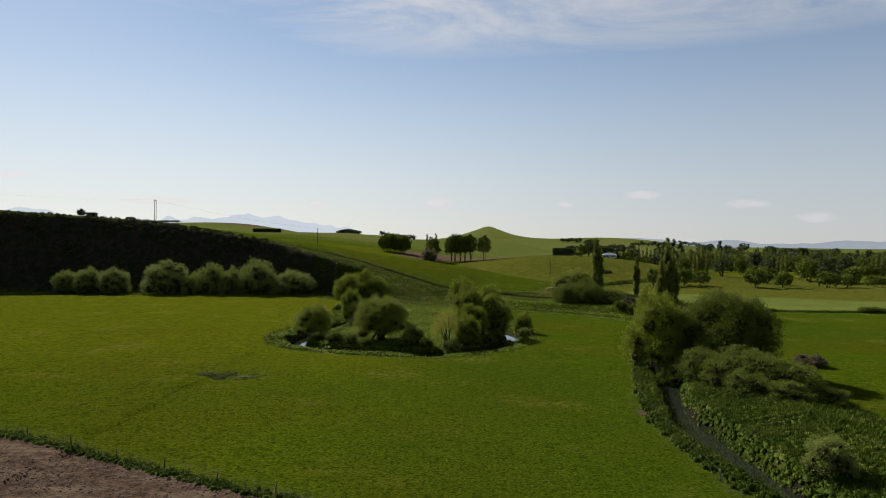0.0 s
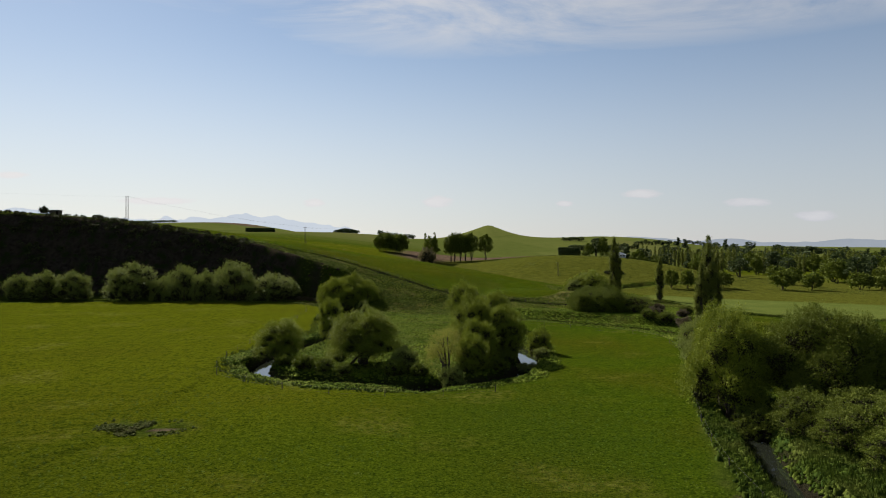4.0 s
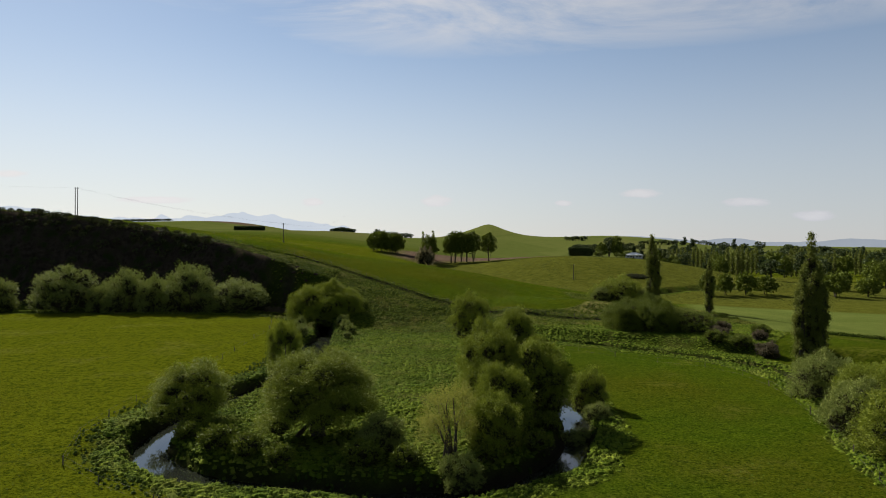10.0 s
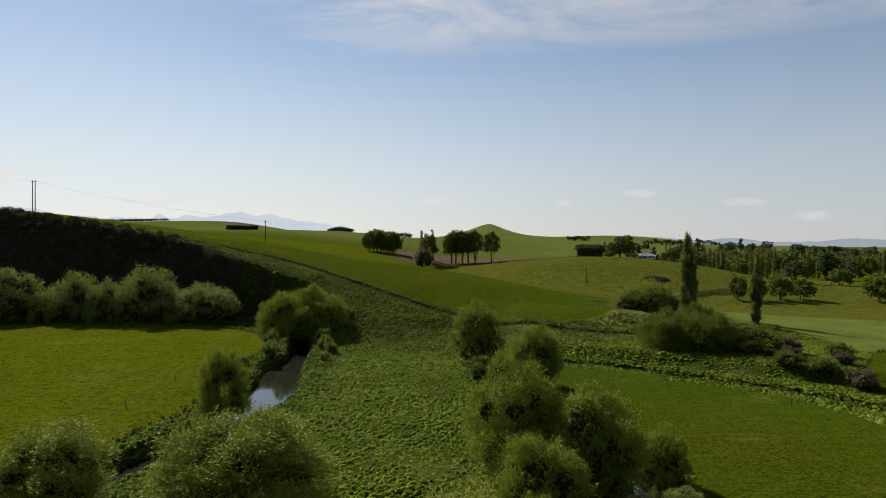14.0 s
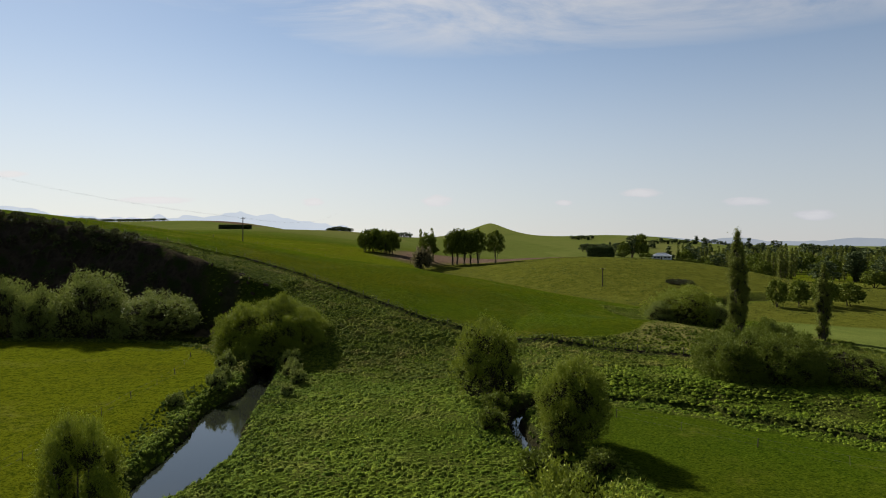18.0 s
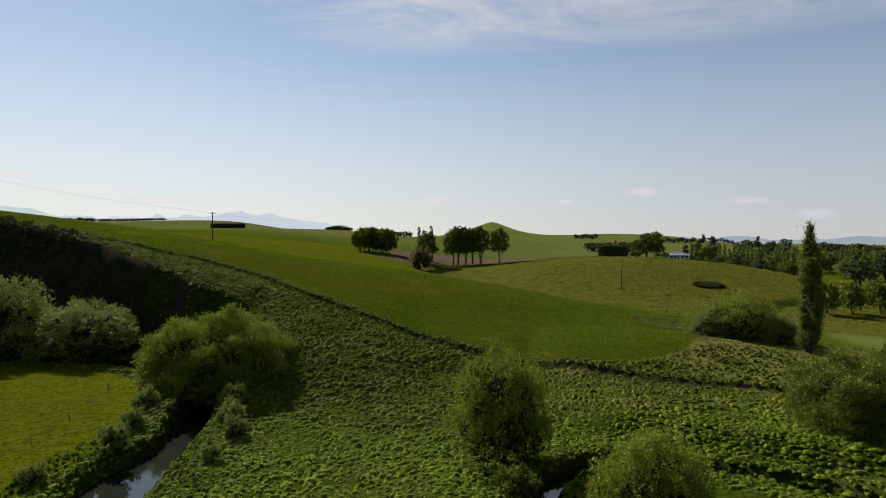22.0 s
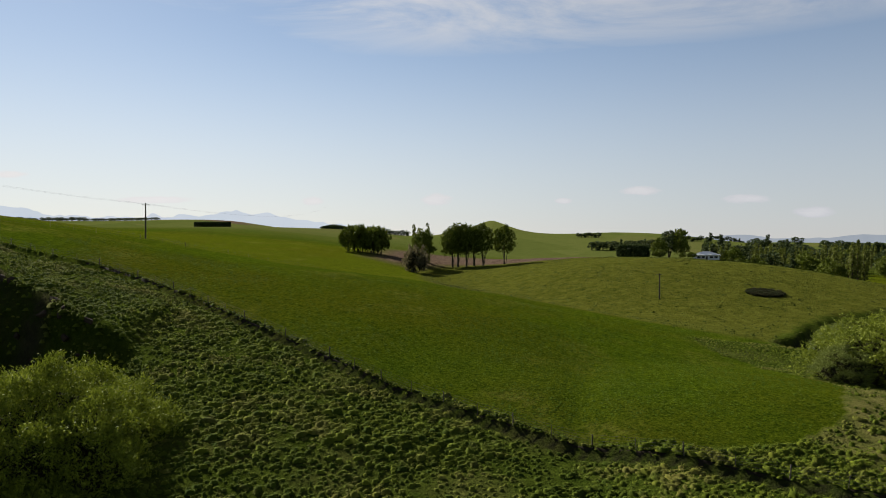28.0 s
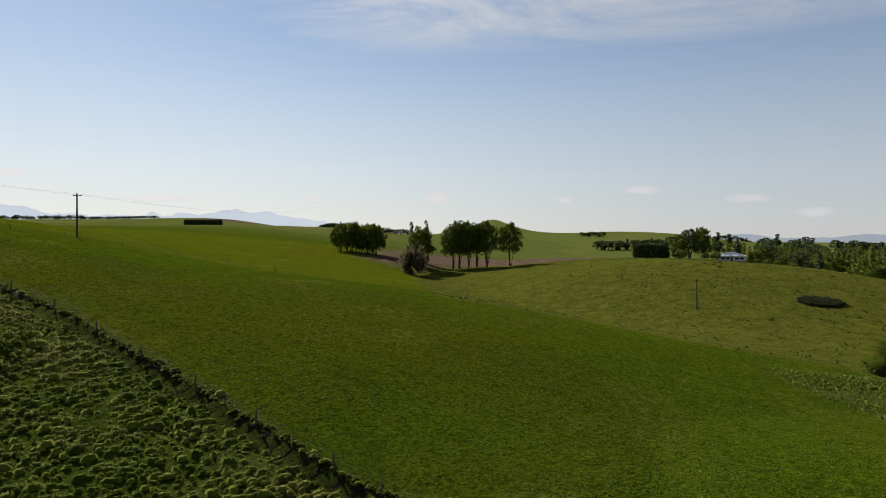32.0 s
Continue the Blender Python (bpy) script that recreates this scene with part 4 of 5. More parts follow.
# willows of the near bend
plant(open_willow(2), 40.0, 122.5, 1.52, 1.28, 30)
plant(open_willow(0), 42.5, 130, 1.50, 1.1, 120)
plant(willow(3, 90000, BROAD, (0.16, 0.075)), 51.5, 119, 1.42, 1.75, 160, label="large dark willow with a dense rounded crown")
for x, y, h, w in ((44, 101, 0.50, 0.55), (47.5, 98, 0.58, 0.62), (51, 95, 0.50, 0.60), (48, 104, 0.62, 0.66), (53.5, 100, 0.46, 0.6), (44, 94, 0.36, 0.45), (43, 108, 0.55, 0.5), (48, 90, 0.3, 0.42),
                   (54, 92, 0.28, 0.45), (41.5, 116, 0.5, 0.5)):
    plant(bushy(int(x) % 2, BROAD, 20000, "dense leafy willow bush on the weedy bank"), x, y, h * 0.95, w * 1.35, group="willow bushes on the near bank")
plant(bushy(0), 38, 63, 0.4, 0.45, 300)
plant(willow(0), 52, 150, 0.98, 1.3, 210)
plant(willow(1), 58, 166, 0.95, 1.2, 330)
plant(bushy(1), 51.5, 159, 0.72, 0.85, 20)
plant(bushy(0), 57, 177, 0.75, 0.85, 70)
# the row along the foot of the dark face
for x, h, w in ((-176, 0.97, 0.99), (-165, 1.09, 1.26), (-153, 1.09, 1.23), (-130, 1.43, 1.89), (-117.5, 1.06, 0.94), (-109, 1.58, 1.43), (-99, 1.43, 1.16), (-88, 1.64, 1.81), (-71, 1.09, 1.71)):
    plant(bushy(int(abs(x)) % 3), x, 295 + (x * 7) % 3, h, w, group="willows along the foot of the slope")
# poplars
plant(poplar(0), 66.2, 290, 1.19, 1.65, 0)
plant(poplar(1), 68.2, 292.5, 1.03, 1.4, 80)
plant(poplar(2), 82.2, 283, 0.84, 1.25, 40)
plant(poplar(1), 67.7, 199.5, 1.25, 1.5, 10)
plant(poplar(0), 65.5, 198, 0.95, 1.4, 100)
plant(poplar(2), 70.0, 201, 1.0, 1.4, 190)
# the bush behind the spur
plant(bushy(2, WILLOW, label="spreading green willow in the hollow behind the spur"), 60, 307, 1.12, 1.58, 0, z=1.0)
plant(bushy(0, WILLOW), 68, 304, 0.55, 0.85, 90)
plant(bushy(1, WILLOW), 53.5, 304, 0.5, 0.7, 30)
plant(bushy(1, WILLOW), 74, 340, 0.55, 0.75, 30)
# the two clumps on the middle slope
for i in range(10):
    plant(broad(1 + 2 * (i % 2)), -62 + 2.2 * i, 620 + random.uniform(-7, 7), random.uniform(1.35, 1.6), random.uniform(1.0, 1.25), group="clump on the middle slope")
for x, h in ((-14, 1.1), (2, 1.1), (5.5, 1.18), (10, 1.12), (14, 1.1), (19, 1.12), (31, 1.05)):
    plant(gum(int(abs(x)) % 3), x, 577 + random.uniform(-2, 2), h, 1.2, group="line of shelterbelt trees")
for x, h in ((-20, 1.15), (-17, 1.05), (-12, 1.2)):
    plant(far_poplar(int(abs(x)) % 3), x, 592, h, 1.1, group="line of shelterbelt trees")
plant(shrub(1, TAN, "bare_bush", "leafless brown bush at the head of the gully"), -17.5, 560, 6.5, 4.5, sink=0.5)

# ---- distant trees, hedges ----
for x, y, h, w in ((118, 374, 1.15, 0.9), (127, 376, 1.1, 0.9), (137, 377, 1.2, 1.1), (147, 380, 1.0, 1.2), (178, 378, 1.25, 1.5), (196, 382, 1.1, 1.2),
                   (226, 388, 1.1, 1.5), (240, 392, 0.9, 1.2), (262, 400, 0.8, 1.4), (282, 405, 0.8, 1.4), (205, 420, 1.2, 1.4)):
    plant(broad(int(x) % 4), x, y, h * 0.8, w * 0.85, group="trees along the far edge of the crop")
for i in range(240):
    d = random.uniform(430, 1000)
    x, y = d * random.uniform(0.34, 0.80), d
    if on(x, y) > 7.5 or (x < 330 and y < 560 and random.random() < 0.7):
        continue
    k = random.random()
    if k < 0.45:
        plant(broad(i % 4), x, y, random.uniform(0.9, 1.6), random.uniform(1.0, 1.9), group="trees on the far flats")
    elif k < 0.78:
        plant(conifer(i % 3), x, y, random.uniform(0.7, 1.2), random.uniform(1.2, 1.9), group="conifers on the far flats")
    else:
        for j in range(3):
            plant(far_poplar(i % 3), x + j * 5, y + j * 2, random.uniform(0.8, 1.15), 1.2, group="poplars on the far flats")
for i in range(95):
    d = random.uniform(1000, 1500)
    x = d * random.uniform(0.32, 0.82)
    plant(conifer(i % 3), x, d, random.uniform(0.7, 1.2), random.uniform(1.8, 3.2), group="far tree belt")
for i in range(15):
    plant(far_poplar(i % 3), 212 + i * 5, 742 + i * 2, random.uniform(1.0, 1.3), 1.25, group="row of poplars behind the house")
for x, y, h in ((217, 566, 1.2), (221, 568, 1.28), (226, 570, 1.15), (328, 702, 1.2), (334, 705, 1.3), (341, 707, 1.2), (349, 708, 1.25), (262, 640, 1.1), (268, 644, 1.2)):
    plant(far_poplar(int(x) % 3), x, y, h, 1.3, group="tall poplars on the flats")
# trees round the house
for x, y, h, w, k in ((120, 585, 1.0, 0.9, 0), (126, 588, 1.3, 1.0, 1), (131, 584, 1.5, 1.0, 0), (152, 590, 0.9, 1.2, 1), (160, 583, 1.0, 1.1, 0),
                      (168, 590, 1.2, 1.2, 1), (178, 596, 1.0, 1.2, 0), (190, 600, 1.2, 1.2, 1), (112.5, 563, 0.42, 0.75, 0),
                      (131, 566, 0.32, 0.5, 0), (150, 564, 0.3, 0.5, 0), (156, 566, 0.42, 0.6, 0), (163, 570, 0.5, 0.7, 0), (172, 572, 0.6, 0.8, 0), (127, 568, 0.3, 0.4, 0)):
    if k:
        plant(conifer(int(x) % 3), x, y, h * 0.7, w * 1.2, group="garden trees round the house")
    else:
        plant(broad(int(x) % 4), x, y, h, w, group="garden trees round the house")
# plantation and belts on the skyline
for i in range(26):
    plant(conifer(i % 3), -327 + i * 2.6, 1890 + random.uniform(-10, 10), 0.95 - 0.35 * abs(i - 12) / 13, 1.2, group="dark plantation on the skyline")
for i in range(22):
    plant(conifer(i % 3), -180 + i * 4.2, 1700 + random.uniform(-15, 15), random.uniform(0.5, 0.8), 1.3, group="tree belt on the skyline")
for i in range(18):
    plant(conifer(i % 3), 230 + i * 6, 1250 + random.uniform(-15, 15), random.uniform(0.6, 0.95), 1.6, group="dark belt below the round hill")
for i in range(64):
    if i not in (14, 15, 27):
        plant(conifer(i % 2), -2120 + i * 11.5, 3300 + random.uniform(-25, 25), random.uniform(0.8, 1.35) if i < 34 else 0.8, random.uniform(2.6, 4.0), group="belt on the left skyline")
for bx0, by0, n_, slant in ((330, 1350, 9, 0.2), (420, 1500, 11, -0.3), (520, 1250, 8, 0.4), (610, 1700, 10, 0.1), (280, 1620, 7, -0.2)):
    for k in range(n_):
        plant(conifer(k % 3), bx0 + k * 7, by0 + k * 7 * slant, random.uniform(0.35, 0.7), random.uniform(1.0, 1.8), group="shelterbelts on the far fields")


def hedge(name, label, a, b, height, depth):
    """A clipped hedge between two points."""
    a, b = np.array(a, float), np.array(b, float)
    n = max(3, int(np.linalg.norm(b - a) / 2.2))
    g = np.random.default_rng(int(abs(a[0])) + 3)
    lobes = []
    for i in range(n):
        p = a + (b - a) * (i + 0.5) / n
        z = on(*p)
        for k in (0.3, 0.75):
            lobes.append((p[0], p[1], z + height * k, depth * g.uniform(0.9, 1.1), height * 0.33))
    ob = tagged(new(name), label, "hedge")
    v, f = leaves(lobes, 900 * n, 0.9, 0.5, 5, 0.1, 0.5)
    part("foliage", mesh_of("foliage", v, f, CONIFER), ob)
    v, f = join([tube([(q[0], q[1], on(q[0], q[1]) - 0.4), (q[0], q[1], q[2])], [0.12, 0.06], 5) for q in lobes[1::2]])
    part("stems", mesh_of("stems", v, f, BARK), ob)
    return ob


hedge("hedge", "dark clipped conifer hedge on the hilltop", (91, 566), (108, 568), 6.5, 2.2)
hedge("hedge", "long dark hedge across a far slope", (-288, 950), (-248, 952), 5.5, 2.0)


# ---- power poles ----
def power_pole(x, y, height, base=None, twin=False, arm=1.8, label="weathered timber power pole with a short crossarm"):
    ob = tagged(new("power_pole"), label, "pole")
    z = on(x, y) if base is None else base
    ob.location = (x, y, z)
    for i, dx in enumerate((-0.55, 0.55) if twin else (0.0,)):
        v, f = tube([(dx, 0, -1.2), (dx, 0, height * 0.5), (dx, 0, height)], [0.20, 0.175, 0.14], 10)
        part("shaft", shade(mesh_of("shaft", v, f, TIMBER)), ob)
    part("crossarm", box("crossarm", (arm, 0.1, 0.13), (0, 0.14, height - 0.45), TIMBER, 0.01), ob)
    for dx in (-0.45 * arm, 0, 0.45 * arm):
        v, f = tube([(dx, 0.14, height - 0.39), (dx, 0.14, height - 0.28), (dx, 0.14, height - 0.2)], [0.04, 0.07, 0.03], 8)
        part("insulator", mesh_of("insulator", v, f, PORCELAIN), ob)
    return Vector((x, y, z + height - 0.2)), arm


P1 = power_pole(-169.3, 371.6, 12.35, 36.46, True, 2.2, "tall twin-shafted timber power pole on the hilltop")
P2 = power_pole(-77.0, 379.6, 9.0)
P3 = power_pole(65.4, 417.6, 8.0)


def cable(name, a, b, sag, label):
    n = 24
    pts = [a.lerp(b, k / n) - Vector((0, 0, sag * 4 * (k / n) * (1 - k / n))) for k in range(n + 1)]
    v, f = tube([tuple(p) for p in pts], [0.010] * (n + 1), 5)
    return tagged(new(name, mesh_of(name, v, f, WIRE)), label, "cable")


far_end = Vector((-130, 900, 62))
for k in (-0.45, 0.45):
    off = Vector((k * 2.0, 0.1, 0))
    cable("power_cable", P1[0] + off, P2[0] + off, 1.6, "thin power cable slung between the hilltop poles")
    cable("power_cable", P2[0] + off, far_end + off, 6.0, "thin power cable leading away over the far slope")
cable("power_cable", P1[0] + Vector((-1, 0, 0)), Vector((-330, 350, 56)), 2.0, "thin power cable leading off along the hilltop")


# ---- fences ----
def fence(label, line, gap, height=1.15, thin=True, wires=4, droop=0.0):
    """Posts every gap metres along a line, lighter battens between, and wires."""
    ob = tagged(new("fence"), label, "fence")
    p = np.array(line, float)
    run = np.concatenate([[0], np.cumsum(np.linalg.norm(np.diff(p, axis=0), axis=1))])
    n = max(2, int(run[-1] / gap))
    g = np.random.default_rng(int(run[-1]))
    xs, ys = np.interp(np.linspace(0, run[-1], n + 1), run, p[:, 0]), np.interp(np.linspace(0, run[-1], n + 1), run, p[:, 1])
    zs = hgt(xs, ys)
    ob.location = (xs[0], ys[0], zs[0])
    v, f = tube([(0, 0, -0.4), (0, 0, height * 0.6), (0, 0, height - 0.02), (0, 0, height)], [0.07, 0.065, 0.06, 0.03], 7)
    post = shade(mesh_of("post", v, f, TIMBER))
    v, f = tube([(0, 0, -0.3), (0, 0, height * 0.92)], [0.035, 0.03], 5)
    batten = mesh_of("batten", v, f, TIMBER)
    for i in range(n + 1):
        o = part("post", batten if thin and i % 2 else post, ob)
        o.location = (xs[i] - xs[0], ys[i] - ys[0], zs[i] - zs[0])
        o.rotation_euler = (g.normal() * 0.04, g.normal() * 0.04, g.uniform(0, 6))
    for k in range(wires):
        h = height * (0.2 + 0.75 * k / max(1, wires - 1))
        v, f = tube(np.c_[xs - xs[0], ys - ys[0], zs - zs[0] + h], [0.008] * (n + 1), 4)
        part("wire", mesh_of("wire", v, f, WIRE), ob)
    return ob


fence("post and wire fence between ploughed earth and pasture", [(-140, 117), (-52.2, 74.9), (-37.9, 69), (-14.6, 57.2), (8, 46)], 3.6)
fence("old post and wire fence along the top of the rough slope", FENCE[FENCE[:, 0] > -110], 4.2)
fence("post and wire fence following the stream bank", bend([(-52, 268), (-47.5, 249), (-46.5, 228), (-45, 206), (-45, 188), (-45, 170), (-43, 152),
                                                             (-39, 143), (-30, 137), (-21, 131.5), (-9, 129.5), (2, 130), (8, 133)], 3), 8.5, 1.05, True, 2)
fence("post and wire fence along the paddock's far edge", bend([(22, 226), (38, 210), (51, 200), (52.5, 180), (45, 150), (35.5, 122), (30, 100), (28, 78), (27, 62)], 3), 9.0, 1.05, True, 2)
fence("sagging fence across the upper field", bend([(-120, 352), (-95, 368), (-70, 372), (-48, 384), (-34, 392)], 4), 5.0, 1.15, True, 3)


# ---- low bank under the fence ----
def scarp(line):
    """A low broken earth bank: a lip, an overhung face and a foot along the line."""
    g = np.random.default_rng(81)
    p = np.array(line, float)
    run = np.concatenate([[0], np.cumsum(np.linalg.norm(np.diff(p, axis=0), axis=1))])
    n = int(run[-1] / 0.45)
    s = np.linspace(0, run[-1], n)
    x, y = np.interp(s, run, p[:, 0]), np.interp(s, run, p[:, 1])
    wander = 0.2 + 0.25 * (field(s, s * 0, 3.0, 82) - 0.5) + 0.04 * g.normal(size=n)
    tall = (0.20 + 0.24 * field(s, s * 0, 9.0, 83)) * (0.45 + 0.55 * smooth(-52, -28, x) * smooth(48, 25, x))
    rows = []
    for back, up in ((0.45, -1.2), (0.12, -0.35), (0.0, -0.8), (-0.16, -1.7), (-0.42, -2.7)):
        yy = y - 0.35 + back + wander + 0.03 * g.normal(size=n)
        rows.append(np.c_[x, yy, hgt(x, y - 0.1) + up * tall + 0.04 * g.normal(size=n)])
    k = len(rows)
    f = [(j * n + i, (j + 1) * n + i, (j + 1) * n + i + 1, j * n + i + 1) for j in range(k - 1) for i in range(n - 1)]
    return tagged(new("earth_bank", mesh_of("earth_bank", np.vstack(rows), f, SOIL)), "low broken bank of dark earth below the fence", "bank", kind="structure")


scarp(FENCE[(FENCE[:, 0] > -62) & (FENCE[:, 0] < 56)])


# ---- broken clay at the end of the dark face ----
def outcrop(x, y, size, seed):
    g = np.random.default_rng(seed)
    bm = bmesh.new()
    for q in g.normal(size=(24, 3)):
        q = q / np.linalg.norm(q) * g.uniform(0.75, 1.1)
        bm.verts.new((q[0] * size * 1.7, q[1] * size * 0.55, q[2] * size * 0.75))
    hull = bmesh.ops.convex_hull(bm, input=bm.verts[:])
    bmesh.ops.delete(bm, geom=[v for v in bm.verts if not v.link_faces], context="VERTS")
    ob = new("clay_outcrop", bm_mesh("clay_outcrop", bm, ROCK))
    ob.location = (x, y, on(x, y) - 0.38 * size)
    ob.rotation_euler = (g.normal() * 0.2, g.normal() * 0.2, g.normal() * 0.5 - 0.6)
    return tagged(ob, "crumbling grey-brown clay outcrop at the end of the face", "rock", "broken clay on the face")


rock_g = np.random.default_rng(85)
for i in range(30):
    cx = -64 + i * 0.7 + rock_g.uniform(-0.6, 0.6)
    top_y = np.interp(cx, [-80, -60, -46, -38], [318, 305, 296.5, 288])
    outcrop(cx, top_y + rock_g.uniform(-6.5, 0.3), 0.3 + 0.75 * rock_g.uniform(0, 1) ** 2, 300 + i)


# ---- house ----
def house(x, y, turn):
    ob = tagged(new("house"), "low white farmhouse with a pale hipped roof among trees", "house")
    z = on(x, y)
    ob.matrix_basis = pose(x, y, z, 0, 0, turn)
    L, W, H = 12.0, 8.0, 2.6
    part("wall", box("wall", (L, W, H), (0, 0, H / 2), WHITE, 0.02), ob)
    bm = bmesh.new()
    e = 0.7
    low = [bm.verts.new(v) for v in ((-L / 2 - e, -W / 2 - e, H), (L / 2 + e, -W / 2 - e, H), (L / 2 + e, W / 2 + e, H), (-L / 2 - e, W / 2 + e, H))]
    top = [bm.verts.new(v) for v in ((-L / 2 + 4, 0, H + 1.9), (L / 2 - 4, 0, H + 1.9))]
    for f in ((low[0], low[1], top[1], top[0]), (low[1], low[2], top[1]), (low[2], low[3], top[0], top[1]), (low[3], low[0], top[0]), (low[3], low[2], low[1], low[0])):
        bm.faces.new(f)
    roof = part("roof", bm_mesh("roof", bm, ROOFING), ob)
    part("chimney", box("chimney", (0.7, 0.7, 1.5), (3.0, 0.6, H + 1.9), ROCK, 0.02), roof)
    for wx in (-4.4, -2.2, 2.0, 4.3):
        win = part("window", box("frame", (1.9, 0.08, 1.3), (wx, -W / 2 - 0.03, 1.45), WHITE, 0.01), ob)
        part("pane", box("pane", (1.7, 0.06, 1.1), (wx, -W / 2 - 0.06, 1.45), GLASS, 0.005), win)
    part("door", box("door", (0.95, 0.08, 2.05), (-0.4, -W / 2 - 0.03, 1.03), TIMBER, 0.01), ob)
    return ob


house(141, 572, -12)


# ---- far mountains, their haze painted as a flat glow ----
def mountains(name, x0, x1, y, crest, label, mat=MOUNTAIN_HAZE):
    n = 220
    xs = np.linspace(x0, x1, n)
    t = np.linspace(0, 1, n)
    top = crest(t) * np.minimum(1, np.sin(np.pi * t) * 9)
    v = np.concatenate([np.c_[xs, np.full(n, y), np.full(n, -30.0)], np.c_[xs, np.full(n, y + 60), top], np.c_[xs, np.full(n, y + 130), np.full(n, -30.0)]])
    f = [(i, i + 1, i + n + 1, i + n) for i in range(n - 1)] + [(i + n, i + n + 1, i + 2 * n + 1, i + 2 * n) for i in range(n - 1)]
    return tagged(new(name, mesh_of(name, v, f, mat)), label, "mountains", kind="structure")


def crest_left(t):
    """Two groups of peaks with a low saddle between."""
    t = np.asarray(t) * 100
    top = np.interp(t, [0, 8, 14, 19, 25, 40, 47, 50, 53, 57, 61, 66, 70, 73, 77, 80, 86, 93, 100], [245, 275, 290, 262, 232, 212, 196, 234, 204, 230, 206, 238, 256, 230, 243, 216, 196, 165, 120])
    return top + 22 * (field(t, t * 0, 4, 62) - 0.5) + 14 * (field(t, t * 0, 1.3, 63) - 0.5)


mountains("backdrop_mountains", -3450, -600, 4600, crest_left, "mountain range in painted pale blue haze on the horizon")
mountains("backdrop_hills", 200, 3900, 4700, lambda t: 55 + 40 * field(t * 14, t * 0, 1, 71) + 12 * field(t * 14, t * 0, 0.3, 72), "low hills in painted grey-blue haze on the horizon", HILL_HAZE)


# ---- scrub and broken clay on the dark face ----
def scrub(name, label, n, x0, x1, lo, hi, size, mat, seed):
    g = np.random.default_rng(seed)
    xs = g.uniform(x0, x1, n)
    toe = np.interp(xs, [-900, -300, -200, -130, -60, -46, -38], [190, 245, 292, 302, 296, 286, 280])
    edge = np.interp(xs, [-900, -300, -200, -170, -100, -80, -60, -46, -38], [240, 300, 340, 347, 333, 320, 306, 297, 288])
    ys = toe + (edge - toe) * g.uniform(lo, hi, n)
    zs = hgt(xs, ys)
    r = g.uniform(0.5, 1.0, n) * size
    lobes = np.c_[xs, ys, zs + r * 0.25, r, r * 0.8]
    v, f = leaves(lobes, n * 70, 0.75, 0.34, seed, 0.4, 0.6)
    return tagged(new(name, mesh_of(name, v, f, mat)), label, "scrub", kind="stuff")


scrub("gorse_scrub", "dark gorse scrub along the brow of the face", 380, -300, -88, 0.78, 1.04, 1.6, SCRUB, 91)
scrub("face_scrub", "low dark scrub clinging to the face", 260, -260, -80, 0.12, 0.8, 2.0, SCRUB, 92)
scrub("bramble", "leafless brown bramble at the foot of the face", 60, -62, -46, 0.0, 0.45, 1.5, REDDISH, 93)


# ---- bushes on the terrace and stream banks ----
for x, y, s, k in ((72, 206, 1.6, 0), (76, 213, 1.3, 1), (67, 214, 1.5, 1), (64, 220, 1.4, 0), (70, 224, 1.1, 1), (79, 222, 1.4, 0), (63, 229, 1.2, 1), (60, 224, 1.3, 0), (74, 232, 1.3, 0), (66, 236, 1.4, 1)):
    plant(shrub(2, REDDISH, "brown_bush", "scrubby reddish-brown bush on the terrace edge") if k else shrub(3, BROAD, "green_bush", "small dense green bush on the terrace edge"),
          x, y, s, s * 1.2)
for x, y, s in ((-27.5, 251, 1.3), (-25.5, 246, 1.1), (-37, 241, 1.2), (-38.5, 248, 1.0), (-25, 237, 0.8), (-39, 230, 0.9), (-41, 257, 1.3), (-29, 257, 1.3)):
    plant(shrub(4, SILVER, "willow_bush", "small silvery willow bush beside the water"), x, y, s, s)
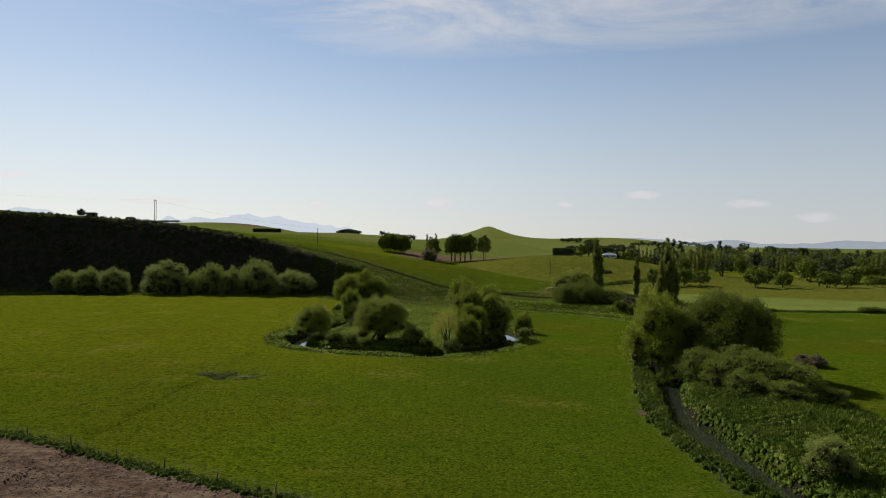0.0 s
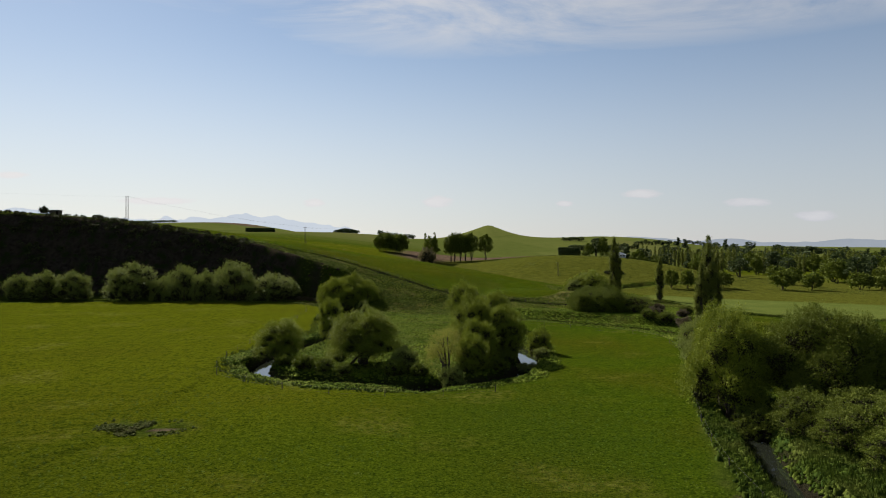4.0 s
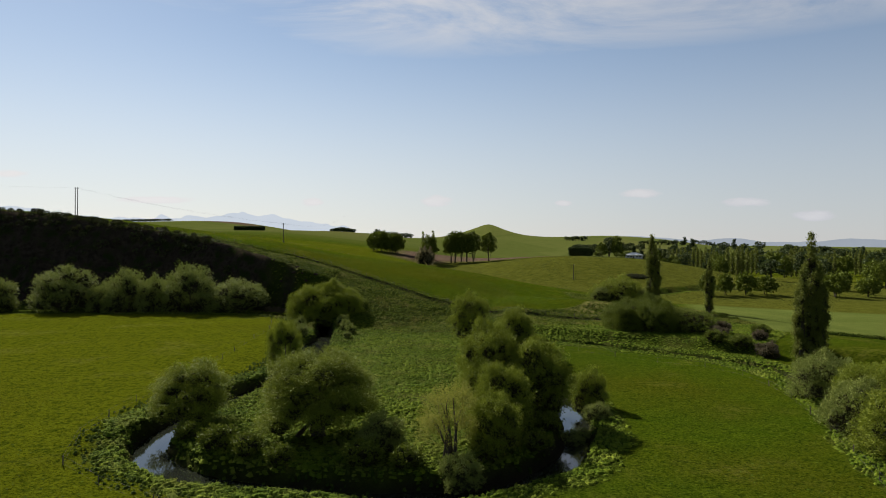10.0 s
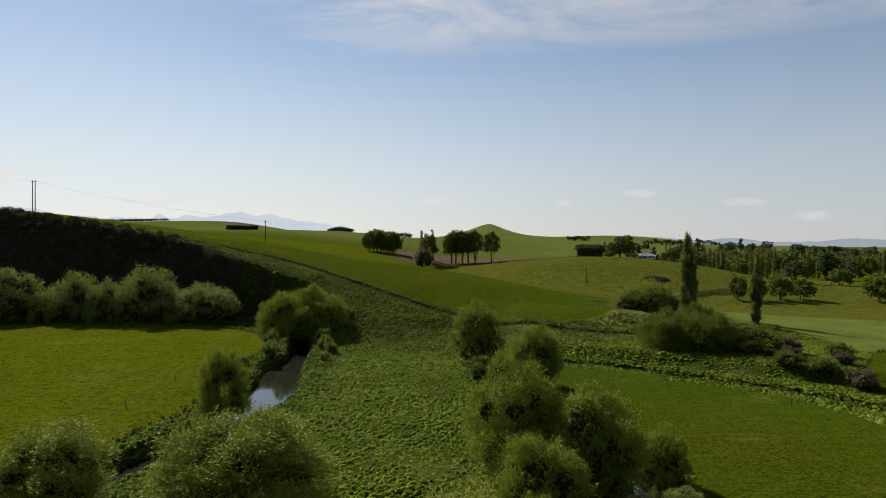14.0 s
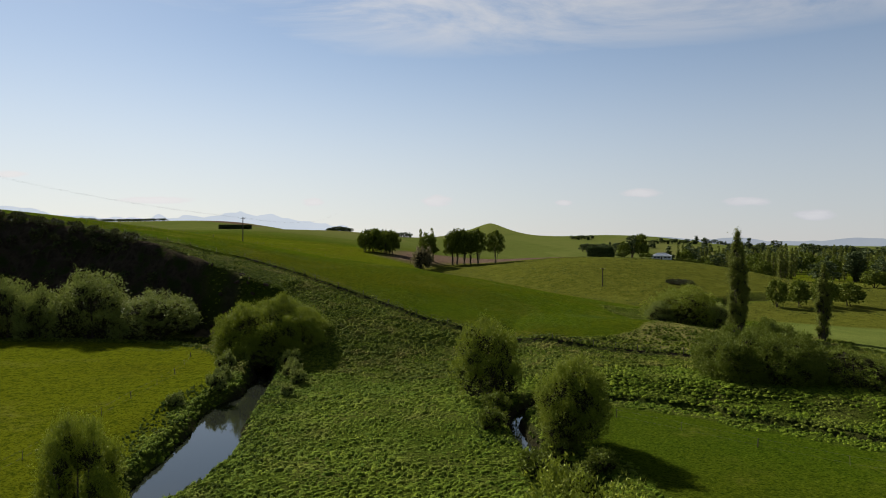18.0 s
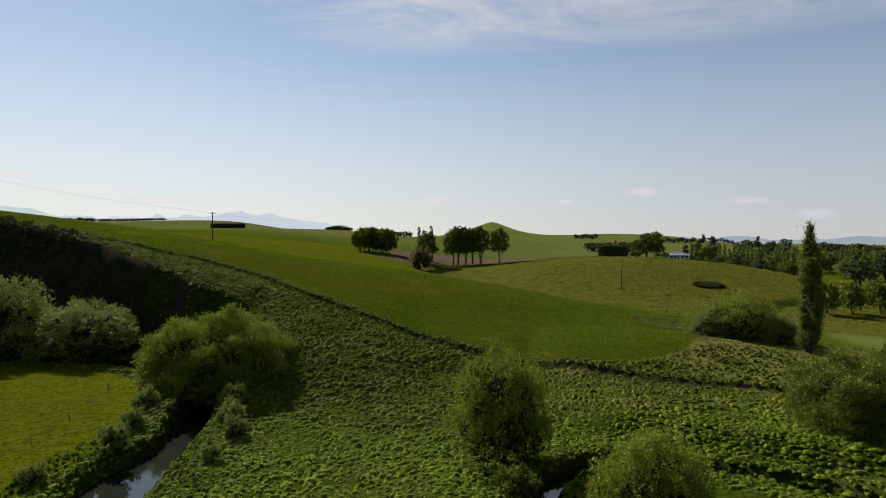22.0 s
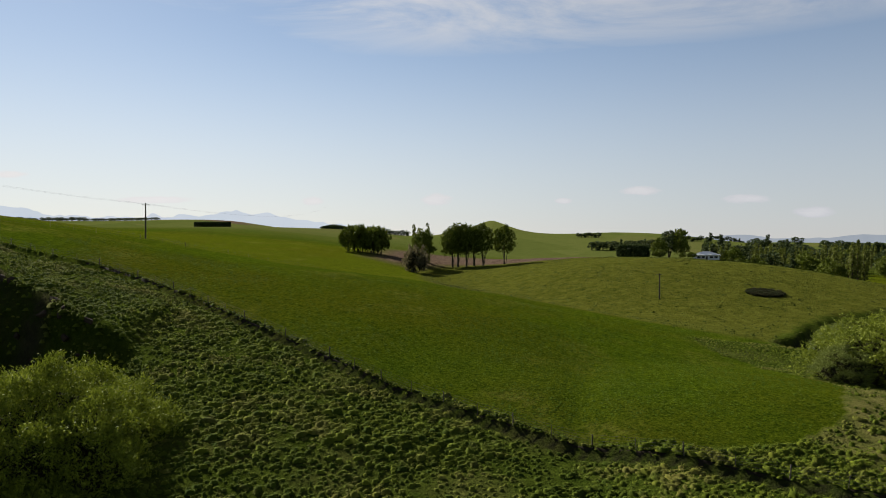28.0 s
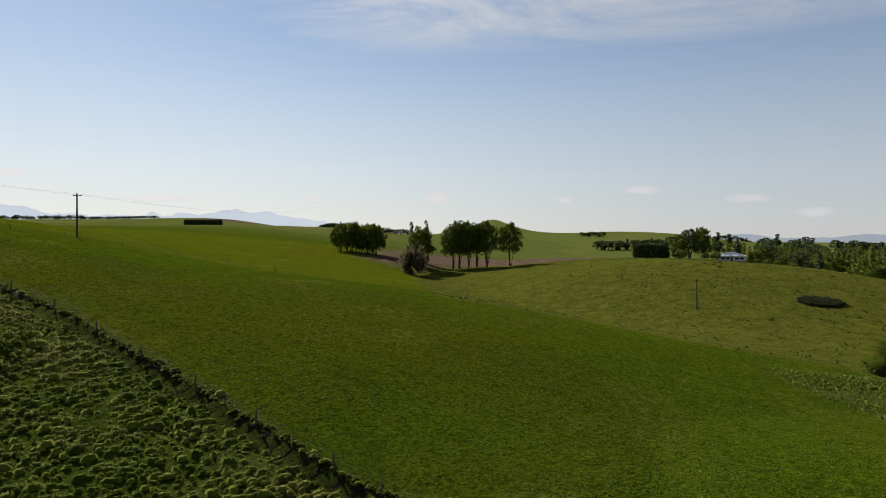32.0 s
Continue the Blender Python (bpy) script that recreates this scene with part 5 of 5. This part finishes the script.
for x, y, s in ((-22, 148, 1.1), (-18, 146, 0.9), (-9, 145.5, 1.2), (-4.5, 145, 1.0), (4, 147, 1.1), (10, 151, 1.0), (12, 158, 1.1), (13.5, 164, 1.0), (-31, 154, 0.9), (-26, 150, 1.2),
                (21, 177, 0.9), (13.5, 174, 1.2), (13.5, 184, 1.0), (12.4, 217, 1.2), (11.9, 211, 1.1), (13.0, 205, 1.2), (8, 203, 1.2), (15, 205, 1.0), (5, 220, 1.1), (6, 228, 1.2), (12.5, 214, 1.0)):
    plant(shrub(3, BROAD, "green_bush", "small dense green bush on the terrace edge"), x, y, s * 1.1, s * 1.2, label="low dark green bush at the stream's edge")
# rushes round a hollow on the hill
for i in range(22):
    a = i / 22 * 6.283
    plant(shrub(5, SCRUB, "rush_clump", "dark rushes round a hollow on the hill"), 99.5 + (2.6 + 2.2 * (i % 2)) * math.cos(a), 420.5 + (1.4 + 2.2 * (i % 2)) * math.sin(a), 0.55, 0.95, group="rushes round the hollow")
for x, y, s in ((118, 236, 0.7), (137, 235, 0.6), (150, 234, 1.1), (153, 233.8, 1.2), (157, 233.6, 1.0), (105, 237, 0.5)):
    plant(shrub(3, BROAD, "green_bush", "small dense green bush on the terrace edge"), x, y, s * 0.9, s * 1.4, label="low dark bush in the ditch beside the crop")
# a heap of brushwood on the pasture
plant(shrub(6, REDDISH, "brush_pile", "heap of dead brushwood lying on the pasture"), 71, 126, 1.0, 2.0)


# ---- shed and bush on the brow ----
def shed(x, y, turn):
    ob = tagged(new("shed"), "small farm shed with a pale lean-to roof on the brow", "shed")
    ob.matrix_basis = pose(x, y, on(x, y) - 0.1, 0, 0, turn)
    part("wall", box("wall", (4.6, 3.2, 2.2), (0, 0, 1.1), TIMBER, 0.02), ob)
    part("roof", box("roof", (5.2, 3.9, 0.14), (0, 0, 2.3), ROOFING, 0.02), ob)
    part("door", box("door", (0.9, 0.08, 1.9), (1.2, -1.62, 0.96), SOIL, 0.01), ob)
    return ob


shed(-194.5, 351, 8)
plant(shrub(7, SCRUB, "dark_bush", "dark rounded bush beside a shed on the brow"), -200, 350, 1.8, 1.5)
